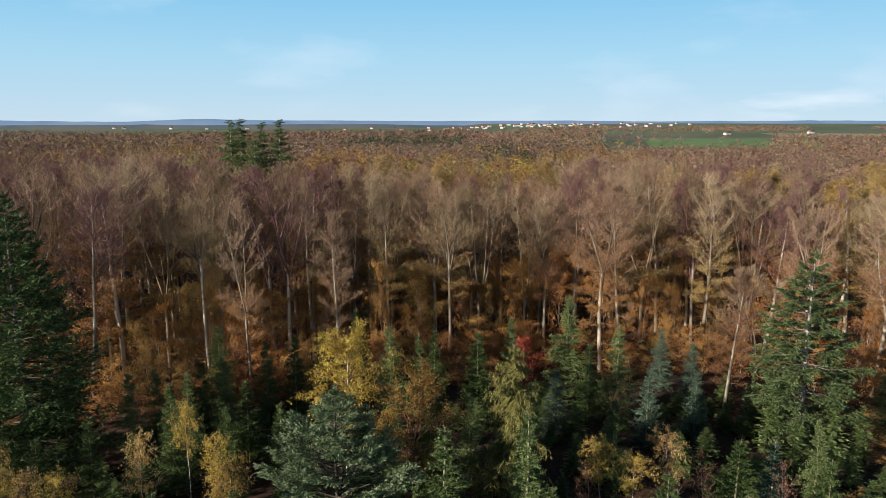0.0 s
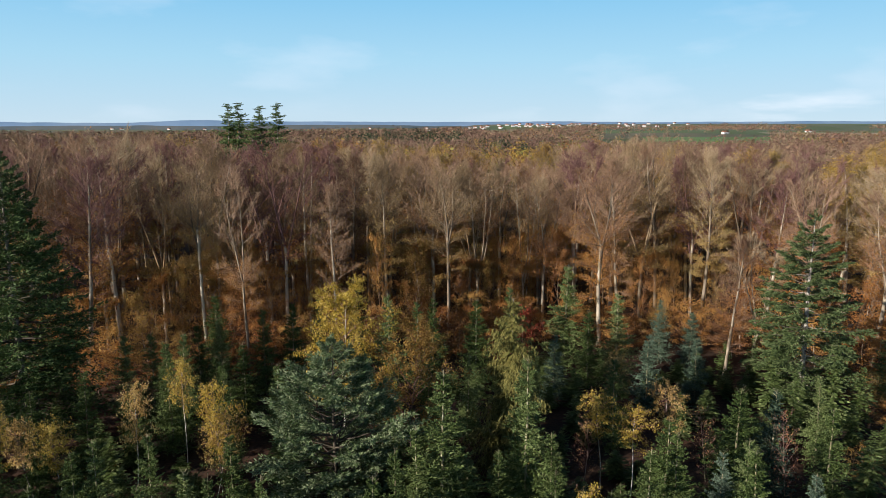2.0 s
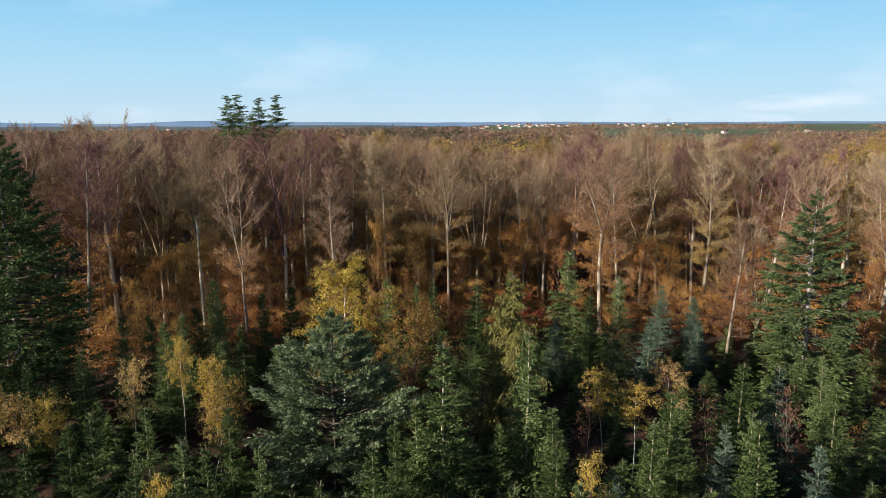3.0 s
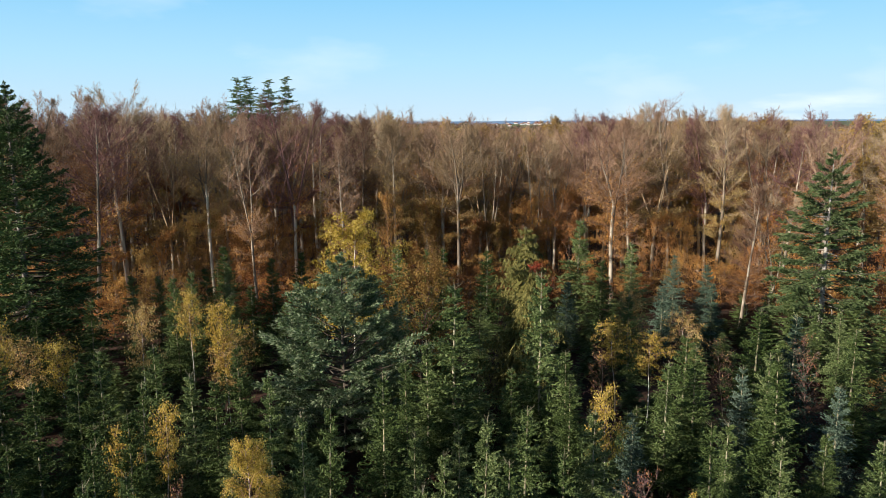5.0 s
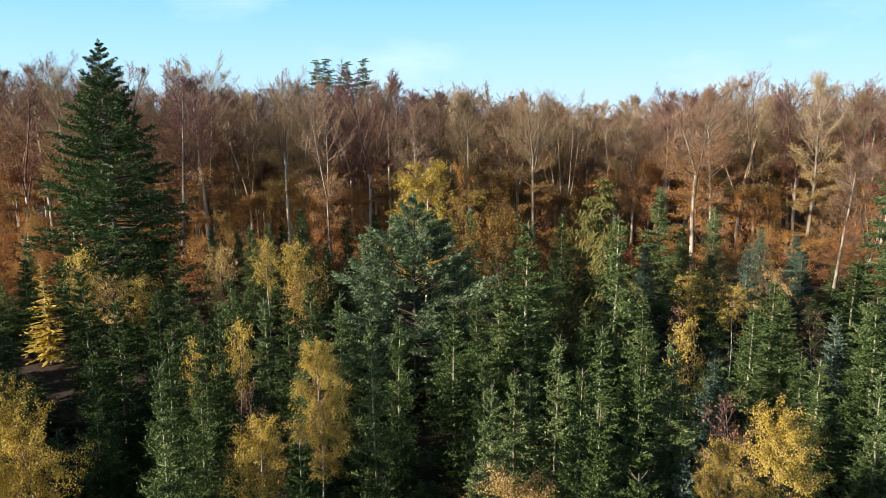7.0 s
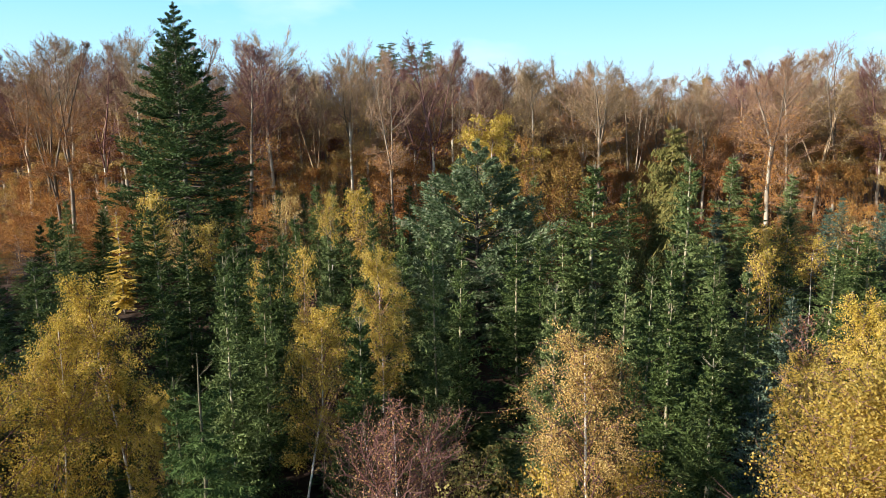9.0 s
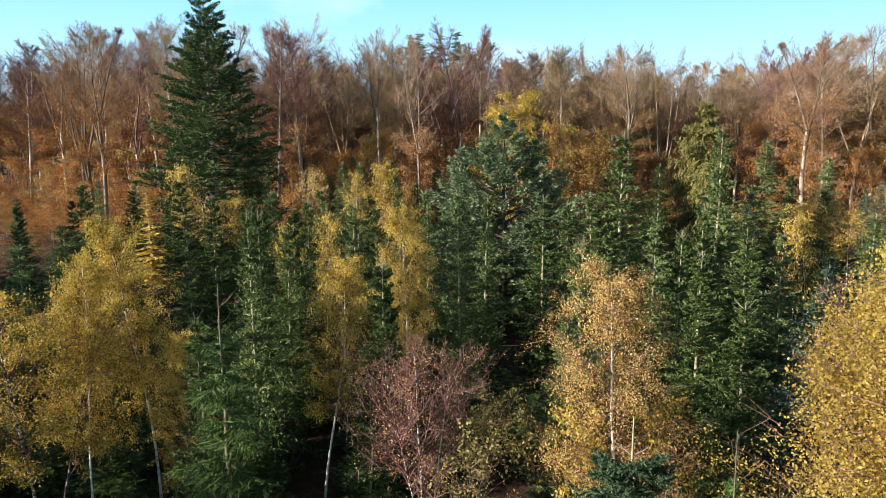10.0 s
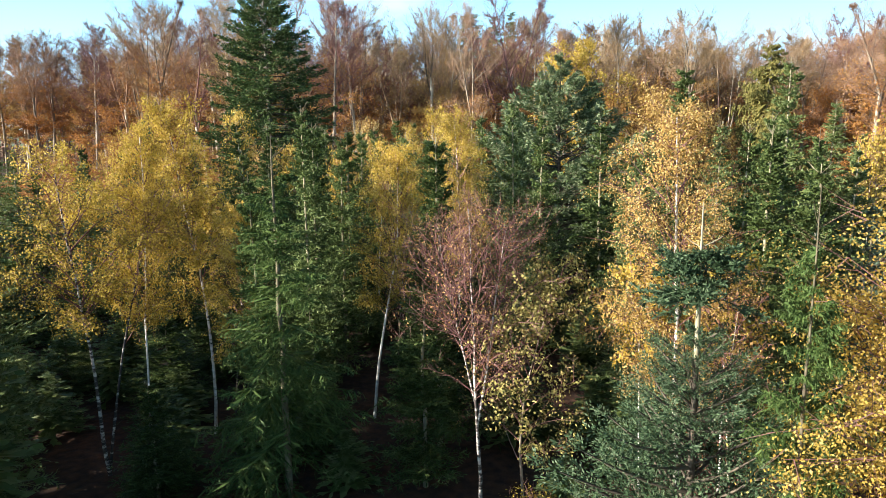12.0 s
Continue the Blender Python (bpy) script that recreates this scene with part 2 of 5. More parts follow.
def ground_look(n, l, p):
    geo = n.new("ShaderNodeNewGeometry")
    big, small = n.new("ShaderNodeTexNoise"), n.new("ShaderNodeTexNoise")
    for t, s in ((big, 0.05), (small, 3.0)):
        t.inputs["Scale"].default_value, t.inputs["Detail"].default_value = s, 6
        l.new(geo.outputs["Position"], t.inputs["Vector"])
    # brown and russet litter, its colour darkened to stand for the unlit floor
    r1 = ramp(n, [(0.35, (0.030, 0.022, 0.012)), (0.5, (0.075, 0.034, 0.016)), (0.65, (0.05, 0.032, 0.016))])
    r2 = ramp(n, [(0.3, (0.45, 0.45, 0.45)), (0.7, (1.5, 1.35, 1.2))])
    mx = n.new("ShaderNodeMix")
    mx.data_type, mx.blend_type = 'RGBA', 'MULTIPLY'
    mx.inputs["Factor"].default_value = 1
    l.new(big.outputs["Fac"], r1.inputs[0])
    l.new(small.outputs["Fac"], r2.inputs[0])
    l.new(r1.outputs[0], mx.inputs["A"])
    l.new(r2.outputs[0], mx.inputs["B"])
    sep, far, fac, patch = n.new("ShaderNodeSeparateXYZ"), n.new("ShaderNodeMix"), n.new("ShaderNodeMapRange"), n.new("ShaderNodeTexVoronoi")
    patch.inputs["Scale"].default_value = 0.004
    r3 = ramp(n, [(0.1, (0.07, 0.10, 0.035)), (0.4, (0.12, 0.17, 0.05)), (0.6, (0.17, 0.14, 0.08)), (0.9, (0.10, 0.13, 0.06))])
    l.new(geo.outputs["Position"], sep.inputs[0])
    l.new(geo.outputs["Position"], patch.inputs["Vector"])
    l.new(patch.outputs["Color"], r3.inputs[0])
    fac.inputs["From Min"].default_value, fac.inputs["From Max"].default_value = 420, 470
    l.new(sep.outputs["Y"], fac.inputs["Value"])
    far.data_type = 'RGBA'
    l.new(fac.outputs[0], far.inputs["Factor"])
    l.new(mx.outputs["Result"], far.inputs["A"])
    l.new(r3.outputs[0], far.inputs["B"])
    l.new(far.outputs["Result"], p.inputs["Base Color"])
    p.inputs["Roughness"].default_value = 0.95
    b = n.new("ShaderNodeBump")
    b.inputs["Strength"].default_value, b.inputs["Distance"].default_value = 0.6, 0.1
    l.new(small.outputs["Fac"], b.inputs["Height"])
    l.new(b.outputs[0], p.inputs["Normal"])


LITTER = surface("leaf_litter", ground_look)


def plain(name, c0, c1, scale, rough=0.9):
    def build(n, l, p):
        geo, t = n.new("ShaderNodeNewGeometry"), n.new("ShaderNodeTexNoise")
        t.inputs["Scale"].default_value, t.inputs["Detail"].default_value = scale, 4
        l.new(geo.outputs["Position"], t.inputs["Vector"])
        r = ramp(n, [(0.3, c0), (0.7, c1)])
        l.new(t.outputs["Fac"], r.inputs[0])
        l.new(r.outputs[0], p.inputs["Base Color"])
        p.inputs["Roughness"].default_value = rough
    return surface(name, build)


GRASS = plain("winter_wheat", (0.10, 0.20, 0.05), (0.16, 0.27, 0.07), 0.02)
STUBBLE = plain("stubble_field", (0.35, 0.28, 0.16), (0.45, 0.38, 0.24), 0.02)
PLASTER = plain("white_render", (0.62, 0.6, 0.57), (0.8, 0.78, 0.75), 0.3)
TILES = plain("roof_tiles", (0.22, 0.09, 0.06), (0.34, 0.15, 0.1), 0.3)
WINDOW = plain("window_glass", (0.03, 0.035, 0.04), (0.05, 0.06, 0.07), 0.3, 0.2)
# slopes and hills carry the blue of distance haze in their base colour
SLOPE = plain("haze_grey_slopes", (0.07, 0.10, 0.12), (0.12, 0.13, 0.13), 0.006)
RIDGE = plain("haze_blue_hills", (0.13, 0.23, 0.38), (0.20, 0.30, 0.44), 0.004)


# ---- mesh helpers ----
def mesh_of(name, verts, faces, mat):
    """One mesh from an (n, 3) array and a list of (m, 3) or (m, 4) index arrays."""
    me = bpy.data.meshes.new(name)
    verts = np.asarray(verts, dtype=np.float32)
    faces = [np.asarray(f, dtype=np.int32) for f in faces if len(f)]
    loops = np.concatenate([f.ravel() for f in faces])
    sizes = np.concatenate([np.full(len(f), f.shape[1], dtype=np.int32) for f in faces])
    me.vertices.add(len(verts))
    me.vertices.foreach_set("co", verts.ravel())
    me.loops.add(len(loops))
    me.loops.foreach_set("vertex_index", loops)
    me.polygons.add(len(sizes))
    me.polygons.foreach_set("loop_start", np.concatenate([[0], np.cumsum(sizes)[:-1]]).astype(np.int32))
    me.materials.append(mat)
    me.update(calc_edges=True)
    me.validate()
    return me


def unit(v):
    return v / np.maximum(np.linalg.norm(v, axis=-1, keepdims=True), 1e-9)


def blades(p, d, side, length, width, mid=0.45):
    """Kite-shaped leaves or sprays: (n) bases p, directions d, side vectors, lengths and widths."""
    p, d, side = np.asarray(p), unit(np.asarray(d)), np.asarray(side)
    side = unit(side - d * np.sum(side * d, axis=1, keepdims=True))
    ln, w = np.asarray(length)[:, None], np.asarray(width)[:, None] / 2
    v = np.stack([p, p + d * ln * mid + side * w, p + d * ln, p + d * ln * mid - side * w], axis=1).reshape(-1, 3)
    return v, np.arange(len(p) * 4).reshape(-1, 4)


def thorns(p, d, side, length, width):
    """Thin tapering twigs, a triangle each."""
    p, d, side = np.asarray(p), unit(np.asarray(d)), np.asarray(side)
    side = unit(side - d * np.sum(side * d, axis=1, keepdims=True))
    ln, w = np.asarray(length)[:, None], np.asarray(width)[:, None] / 2
    v = np.stack([p - side * w, p + side * w, p + d * ln], axis=1).reshape(-1, 3)
    return v, np.arange(len(p) * 3).reshape(-1, 3)


def tube(points, radii, sides=6):
    """A tapered stem along points, closed at its end."""
    pts, rad = np.asarray(points, dtype=float), np.asarray(radii, dtype=float)
    k = len(pts)
    t = unit(np.gradient(pts, axis=0))
    ref = np.array([0.31, 0.95, 0.05]) if abs(t[0, 2]) > 0.7 else np.array([0.02, 0.03, 1.0])
    a = unit(np.cross(t, ref))
    b = np.cross(t, a)
    ang = np.arange(sides) * 2 * np.pi / sides
    ring = a[:, None] * np.cos(ang)[None, :, None] + b[:, None] * np.sin(ang)[None, :, None]
    v = (pts[:, None] + ring * rad[:, None, None]).reshape(-1, 3)
    i, j = np.meshgrid(np.arange(k - 1), np.arange(sides), indexing="ij")
    i, j = i.ravel(), j.ravel()
    j2 = (j + 1) % sides
    f = np.stack([i * sides + j, i * sides + j2, (i + 1) * sides + j2, (i + 1) * sides + j], axis=1)
    return v, f


def joined(bits):
    """Several (verts, faces) into one list of verts and the face arrays."""
    vs, fs, n = [], [], 0
    for v, f in bits:
        vs.append(v)
        fs.append(f + n)
        n += len(v)
    return np.concatenate(vs), fs


def part(name, geo, mat, parent, label=""):
    ob = new(name, mesh_of(name, geo[0], geo[1], mat))
    ob.parent = parent
    if label:
        ob["label"] = label
    return ob


def root(name):
    ob = new(name)
    ob.empty_display_size = 0.5
    return ob


# ---- ground ----
def smooth(a, b, v):
    u = min(1.0, max(0.0, (v - a) / (b - a)))
    return u * u * (3 - 2 * u)


def land(x, y):
    """Height of the ground: level under the plantation, falling to the beech wood, rolling beyond."""
    z = -2.2 * smooth(70, 135, y) + 0.25 * noise.noise((x * 0.05, y * 0.05, 0.3))
    z += smooth(250, 900, y) * (4.0 * noise.noise((x * 0.0016, y * 0.0016, 2.0)) + 2.0 - 6 * smooth(100, 600, -x))
    z += 13.0 * smooth(480, 1250, y) * smooth(60, 260, x)
    z += smooth(1100, 2600, y) * (18.0 + 7.0 * noise.noise((x * 0.0011, y * 0.0009, 7.0)))
    return z


def ground():
    xs = np.concatenate([-np.geomspace(4600, 60, 26), np.linspace(-50, 50, 21), np.geomspace(60, 4600, 26)])
    ys = np.concatenate([-np.geomspace(4600, 40, 10), np.linspace(-30, 150, 37), np.geomspace(158, 4700, 44)])
    v = [(x, y, land(x, y)) for y in ys for x in xs]
    w = len(xs)
    i, j = np.meshgrid(np.arange(len(ys) - 1), np.arange(w - 1), indexing="ij")
    i, j = i.ravel(), j.ravel()
    f = np.stack([i * w + j, i * w + j + 1, (i + 1) * w + j + 1, (i + 1) * w + j], axis=1)
    me = mesh_of("ground", v, [f], LITTER)
    for q in me.polygons:
        q.use_smooth = True
    tagged(new("ground", me), "forest floor of brown and russet fallen leaves, coloured dark for shade", "ground", kind="structure")


ground()


# ---- kinds of trees ----
def conifer(seed, h, r, whorl=0.45, per=6, twigs=5, subs=0, power=0.85, clear=0.06, rise=30, fall=-12, droop=0.10, hang=0.0,
            fat=1.0, bare=0.9, ragged=0.15, lean=0.0, core=0.6, tuck=0.3, wild=6, fine=0.055, stubs=0, sprays=0, reach=0.5, flat=0.0, hollow=0.0, fuzz=0.75):
    """Trunk and needle sprays of a conifer. power shapes the outline, rise and fall tilt the top and bottom boughs, hang bends the twigs down."""
    g = np.random.default_rng(seed)
    zs = []
    z = h - bare
    while z > clear * h:
        zs.append(z)
        z -= whorl * g.uniform(0.75, 1.2)
    zs = np.array(zs)
    n = len(zs)
    zb = np.repeat(zs, per) + g.uniform(-0.45, 0.45, n * per) * whorl
    zb = np.minimum(zb, h - bare * 0.8)
    t = np.clip((h - zb) / (h * (1 - clear)), 0, 1)
    az = g.uniform(0, 2 * np.pi, n * per)
    prof = t ** power * np.clip(1.1 - 0.35 * np.clip(t - 0.75, 0, 1) * 4 * tuck, 0.3, 1.2)
    ln = r * prof * g.uniform(1 - ragged * 2, 1 + ragged, n * per) + 0.18
    ln *= 1 + lean * np.cos(az)
    e0 = np.radians(rise + (fall - rise) * t ** 0.7 + g.normal(0, wild, n * per))
    rad = np.stack([np.cos(az), np.sin(az), np.zeros_like(az)], axis=1)
    tan = np.stack([-np.sin(az), np.cos(az), np.zeros_like(az)], axis=1)

    def along(s, k):
        return (rad[k] * (ln[k] * s * np.cos(e0[k]))[:, None]
                + np.stack([0 * s, 0 * s, zb[k] + ln[k] * (s * np.sin(e0[k]) - droop * s ** 2 + 0.7 * droop * s ** 3)], axis=1))

    bits = []
    k = np.arange(n * per)
    for s0, s1 in ((0.05, 0.6), (0.5, 1.04)):
        a, b = along(np.full(len(k), s0), k), along(np.full(len(k), s1), k)
        bits.append(blades(a, b - a, tan + g.normal(0, 0.4, tan.shape), np.linalg.norm(b - a, axis=1), np.minimum(fat * (0.08 + 0.06 * ln), 0.06 if subs else 9)))
    m = len(k) * twigs * 2
    kk = np.repeat(k, twigs * 2)
    s = np.tile(np.repeat((np.arange(twigs) + 0.9) / (twigs + 0.4), 2), len(k)) + g.uniform(-0.07, 0.07, m)
    s = np.clip(hollow + (1 - hollow) * s, 0.12, 0.99)
    sgn = np.tile([1.0, -1.0], m // 2)
    fi = np.radians(g.normal(52, 10, m))
    d = rad[kk] * np.cos(fi)[:, None] + tan[kk] * (np.sin(fi) * sgn)[:, None]
    d[:, 2] += np.sin(e0[kk]) * 0.7 - hang + g.normal(0, 0.10 + wild * 0.01, m)
    tl = np.maximum(0.16, ln[kk] * reach * (1.0 - 0.6 * s) * g.uniform(0.65, 1.2, m))
    p = along(s, kk)
    side = np.cross(d, np.array([0, 0, 1.0])) + g.normal(0, fuzz, (m, 3))
    bits.append(blades(p, d, side, tl, np.minimum(fat * (0.05 + 0.20 * tl * (0.45 if subs else 1.0)), 0.07 if subs else 9)))
    if subs:
        q = np.repeat(np.arange(m), subs)
        u = np.tile((np.arange(subs) + 0.7) / subs, m) + g.uniform(-0.1, 0.1, m * subs)
        dd = unit(d)[q]
        sp = p[q] + dd * (tl[q] * u * 0.9)[:, None]
        sw = unit(side)[q] * np.where(np.arange(m * subs) % 2, 1.0, -1.0)[:, None]
        sd = dd * 0.75 + sw * 0.75 + g.normal(0, 0.22, (m * subs, 3))
        sd[:, 2] -= hang * 0.5
        sl = np.maximum(0.10, 0.42 * tl[q] * g.uniform(0.6, 1.2, m * subs))
        ss = np.cross(sd, np.array([0, 0, 1.0])) + g.normal(0, fuzz * 1.2, (m * subs, 3))
        bits.append(blades(sp, sd, ss, sl, np.full(m * subs, fine * fat)))
        if sprays:
            w = np.repeat(np.arange(m * subs), sprays)
            u = g.uniform(0.1, 1.0, len(w))
            wd = unit(sd)[w] + unit(ss)[w] * np.where(np.arange(len(w)) % 2, 0.8, -0.8)[:, None] + g.normal(0, 0.3, (len(w), 3))
            wd[:, 2] -= hang * 0.5
            bits.append(blades(sp[w] + unit(sd)[w] * (sl[w] * u)[:, None], wd, g.normal(0, 1, (len(w), 3)) + np.cross(wd, np.array([0, 0, 1.0])) * 4 * flat, np.maximum(0.08, 0.45 * sl[w] * g.uniform(0.6, 1.2, len(w))), np.full(len(w), fine * fat * 1.15)))
    cz = np.repeat(zs, 10) + g.uniform(-0.25, 0.25, 10 * n)
    ca = g.uniform(0, 2 * np.pi, len(cz))
    ct = np.clip((h - cz) / (h * (1 - clear)), 0, 1)
    cl = core * r * ct ** power + 0.12
    cd = np.stack([np.cos(ca), np.sin(ca), -0.35 + g.normal(0, 0.25, len(ca))], axis=1)
    bits.append(blades(np.stack([0 * cz, 0 * cz, cz + 0.1], axis=1), cd, np.stack([-np.sin(ca), np.cos(ca), g.normal(0, 0.3, len(ca))], axis=1), cl * g.uniform(0.6, 1.2, len(cl)), 0.32 * cl, 0.6))
    crown = joined(bits)
    steps = np.linspace(0, 1, 10)
    wob = g.normal(0, 0.012 * h ** 0.5, (10, 2)) * (np.sin(steps * np.pi))[:, None]
    pts = np.column_stack([wob, steps * h])
    base = 0.0085 * h + 0.015
    trunk = [tube(pts, base * (1 - steps) ** 0.8 + 0.011, 7)]
    for i in range(5):          # short shoots round the leader
        a = g.uniform(0, 6.28)
        z0 = h - bare * (0.5 if i < 3 else 0.85)
        trunk.append(tube([(0, 0, z0), (0.24 * math.cos(a), 0.24 * math.sin(a), z0 + 0.2), (0.42 * math.cos(a), 0.42 * math.sin(a), z0 + 0.42)],
                          [0.011, 0.009, 0.005], 3))
    for i in range(stubs):      # dead bare branches
        a, z0, ln0 = g.uniform(0, 6.28), h * g.uniform(0.3, 0.8), r * g.uniform(0.2, 0.5)
        trunk.append(tube([(0, 0, z0), (ln0 * 0.5 * math.cos(a), ln0 * 0.5 * math.sin(a), z0 - 0.1), (ln0 * math.cos(a), ln0 * math.sin(a), z0 - 0.5)], [0.06, 0.045, 0.02], 4))
    return joined(trunk), crown


def foxtails(seed, h, outline, boughs, sub, per, rise, fall, needle=0.27, fluff=0.2, girth=0.012, bend=0.22, gather=0.45, hang=0.0, level=0.5, stubs=0):
    """An old fir: boughs that branch into separate thick plumes of needles, with gaps between. outline: heights and radii of the crown."""
    g = np.random.default_rng(seed)
    zz, rr = np.array(outline).T
    grid = np.linspace(zz[0], zz[-1], 80)
    w = np.interp(grid, zz, rr) + 0.6 + 2.6 * np.clip((grid - 0.6 * h) / (0.4 * h), 0, 1)
    z = np.interp((np.arange(boughs) + g.uniform(0, 1, boughs)) / boughs, np.cumsum(w) / w.sum(), grid)
    az = np.arange(boughs) * 2.4 + g.uniform(-0.45, 0.45, boughs)
    reach = np.interp(z, zz, rr) * g.uniform(0.62, 1.1, boughs) + 0.15
    t = (z - zz[0]) / (zz[-1] - zz[0])
    tilt = np.radians(fall + (rise - fall) * t + g.normal(0, 6, boughs))
    rad = np.stack([np.cos(az), np.sin(az), 0 * az], axis=1)
    tan = np.stack([-np.sin(az), np.cos(az), 0 * az], axis=1)
    foot = z - reach * np.sin(tilt) * 0.9

    def along(k, s):
        p = rad[k] * (reach[k] * s * np.cos(tilt[k]))[:, None]
        p[:, 2] = foot[k] + reach[k] * (s * np.sin(tilt[k]) + bend * (s * s - 0.75 * s))
        return p

    k = np.repeat(np.arange(boughs), sub)
    m = len(k)
    s = np.tile((np.arange(sub) + 0.7) / sub, boughs)
    s = gather * np.minimum(1, 0.25 * reach[k]) * (1 - s) + s + g.uniform(-0.05, 0.05, m)
    a = along(k, np.clip(s, 0.15, 1.0))
    last = np.arange(m) % sub == sub - 1
    sgn = np.where(last, 0.0, np.where(np.arange(m) % 2, 1.0, -1.0))
    d = rad[k] * 0.85 + tan[k] * (sgn * g.uniform(0.55, 0.95, m))[:, None] + g.normal(0, 0.12, (m, 3))
    d[:, 2] += np.sin(tilt[k]) * 0.6 + 0.12 - hang
    d = unit(d)
    ln = reach[k] * 0.34 * (1.35 - 0.75 * s) * g.uniform(0.75, 1.25, m) + np.minimum(0.25, 0.12 * reach[k])
    q = np.repeat(np.arange(m), per)
    n = len(q)
    u = g.uniform(0.0, 1.0, n)
    around = g.normal(0, 1, (n, 3))
    around = unit(around - d[q] * np.sum(around * d[q], axis=1, keepdims=True)) * np.array([1, 1, level])
    thick = fluff * np.minimum(1, 0.3 + 0.28 * reach[k][q]) * (1.1 - 0.6 * u) * g.uniform(0, 1, n)
    p = a[q] + d[q] * (ln[q] * u)[:, None] + around * thick[:, None]
    p[:, 2] += bend * 0.25 * ln[q] * u * u
    nd = d[q] * 0.8 + around * 0.8 + g.normal(0, 0.15, (n, 3))
    side = np.cross(nd, np.array([0, 0, 1.0])) * 0.6 + g.normal(0, 0.8, (n, 3))
    size = needle * np.minimum(1, 0.32 + 0.2 * reach[k][q])
    bits = [blades(p, nd, side, size * g.uniform(0.65, 1.25, n), size * 0.36 * g.uniform(0.7, 1.2, n))]
    trunk = [tube([(0, 0, -0.3), (0.05, 0.02, h * 0.3), (-0.05, 0.03, h * 0.6), (0, 0, h * 0.85), (0, 0, h)], [girth * h * 1.15, girth * h * 0.85, girth * h * 0.55, girth * h * 0.22, 0.015], 9)]
    wood = []
    for i in range(boughs):
        wood.append(tube(along(np.full(4, i), np.array([0.0, 0.35, 0.7, 1.0])), [0.012 * reach[i] + 0.02, 0.009 * reach[i] + 0.015, 0.03, 0.012], 4))
    for i in range(stubs):      # dead bare branches
        a0, z0, l0 = g.uniform(0, 6.28), g.uniform(zz[0], h * 0.72), g.uniform(0.9, 2.8)
        e = np.array([math.cos(a0), math.sin(a0), g.uniform(-0.25, 0.15)]) * l0
        trunk.append(tube([(0, 0, z0), (e[0] * 0.5, e[1] * 0.5, z0 + e[2] * 0.3), (e[0], e[1], z0 + e[2])], [0.06, 0.04, 0.015], 4))
    tip = np.stack([g.normal(0, 0.07, 160), g.normal(0, 0.07, 160), h - g.uniform(0, 1, 160) ** 0.8 * 0.05 * h], axis=1)
    bits.append(blades(tip, np.stack([tip[:, 0] * 4, tip[:, 1] * 4, np.full(160, 0.5)], axis=1), g.normal(0, 1, (160, 3)), np.full(160, needle * 0.6), np.full(160, needle * 0.2)))
    return joined(trunk), [joined([w]) for w in wood], joined(bits)


def stems(g, base, direction, length, radius, bend=0.15, n=5, up=0.0):
    """Points and radii of one bending limb."""
    d = unit(np.asarray(direction, dtype=float))
    pts, rads, p = [np.asarray(base, dtype=float)], [radius], np.asarray(base, dtype=float)
    for i in range(n):
        d = unit(d + g.normal(0, bend, 3) + np.array([0, 0, up]))
        p = p + d * length / n
        pts.append(p)
        rads.append(radius * (1 - 0.8 * (i + 1) / n))
    return np.array(pts), np.array(rads)


def sample(pts, u):
    u = np.clip(np.asarray(u), 0, 0.999) * (len(pts) - 1)
    i = u.astype(int)
    f = (u - i)[:, None]
    return pts[i] * (1 - f) + pts[i + 1] * f, unit(pts[i + 1] - pts[i])


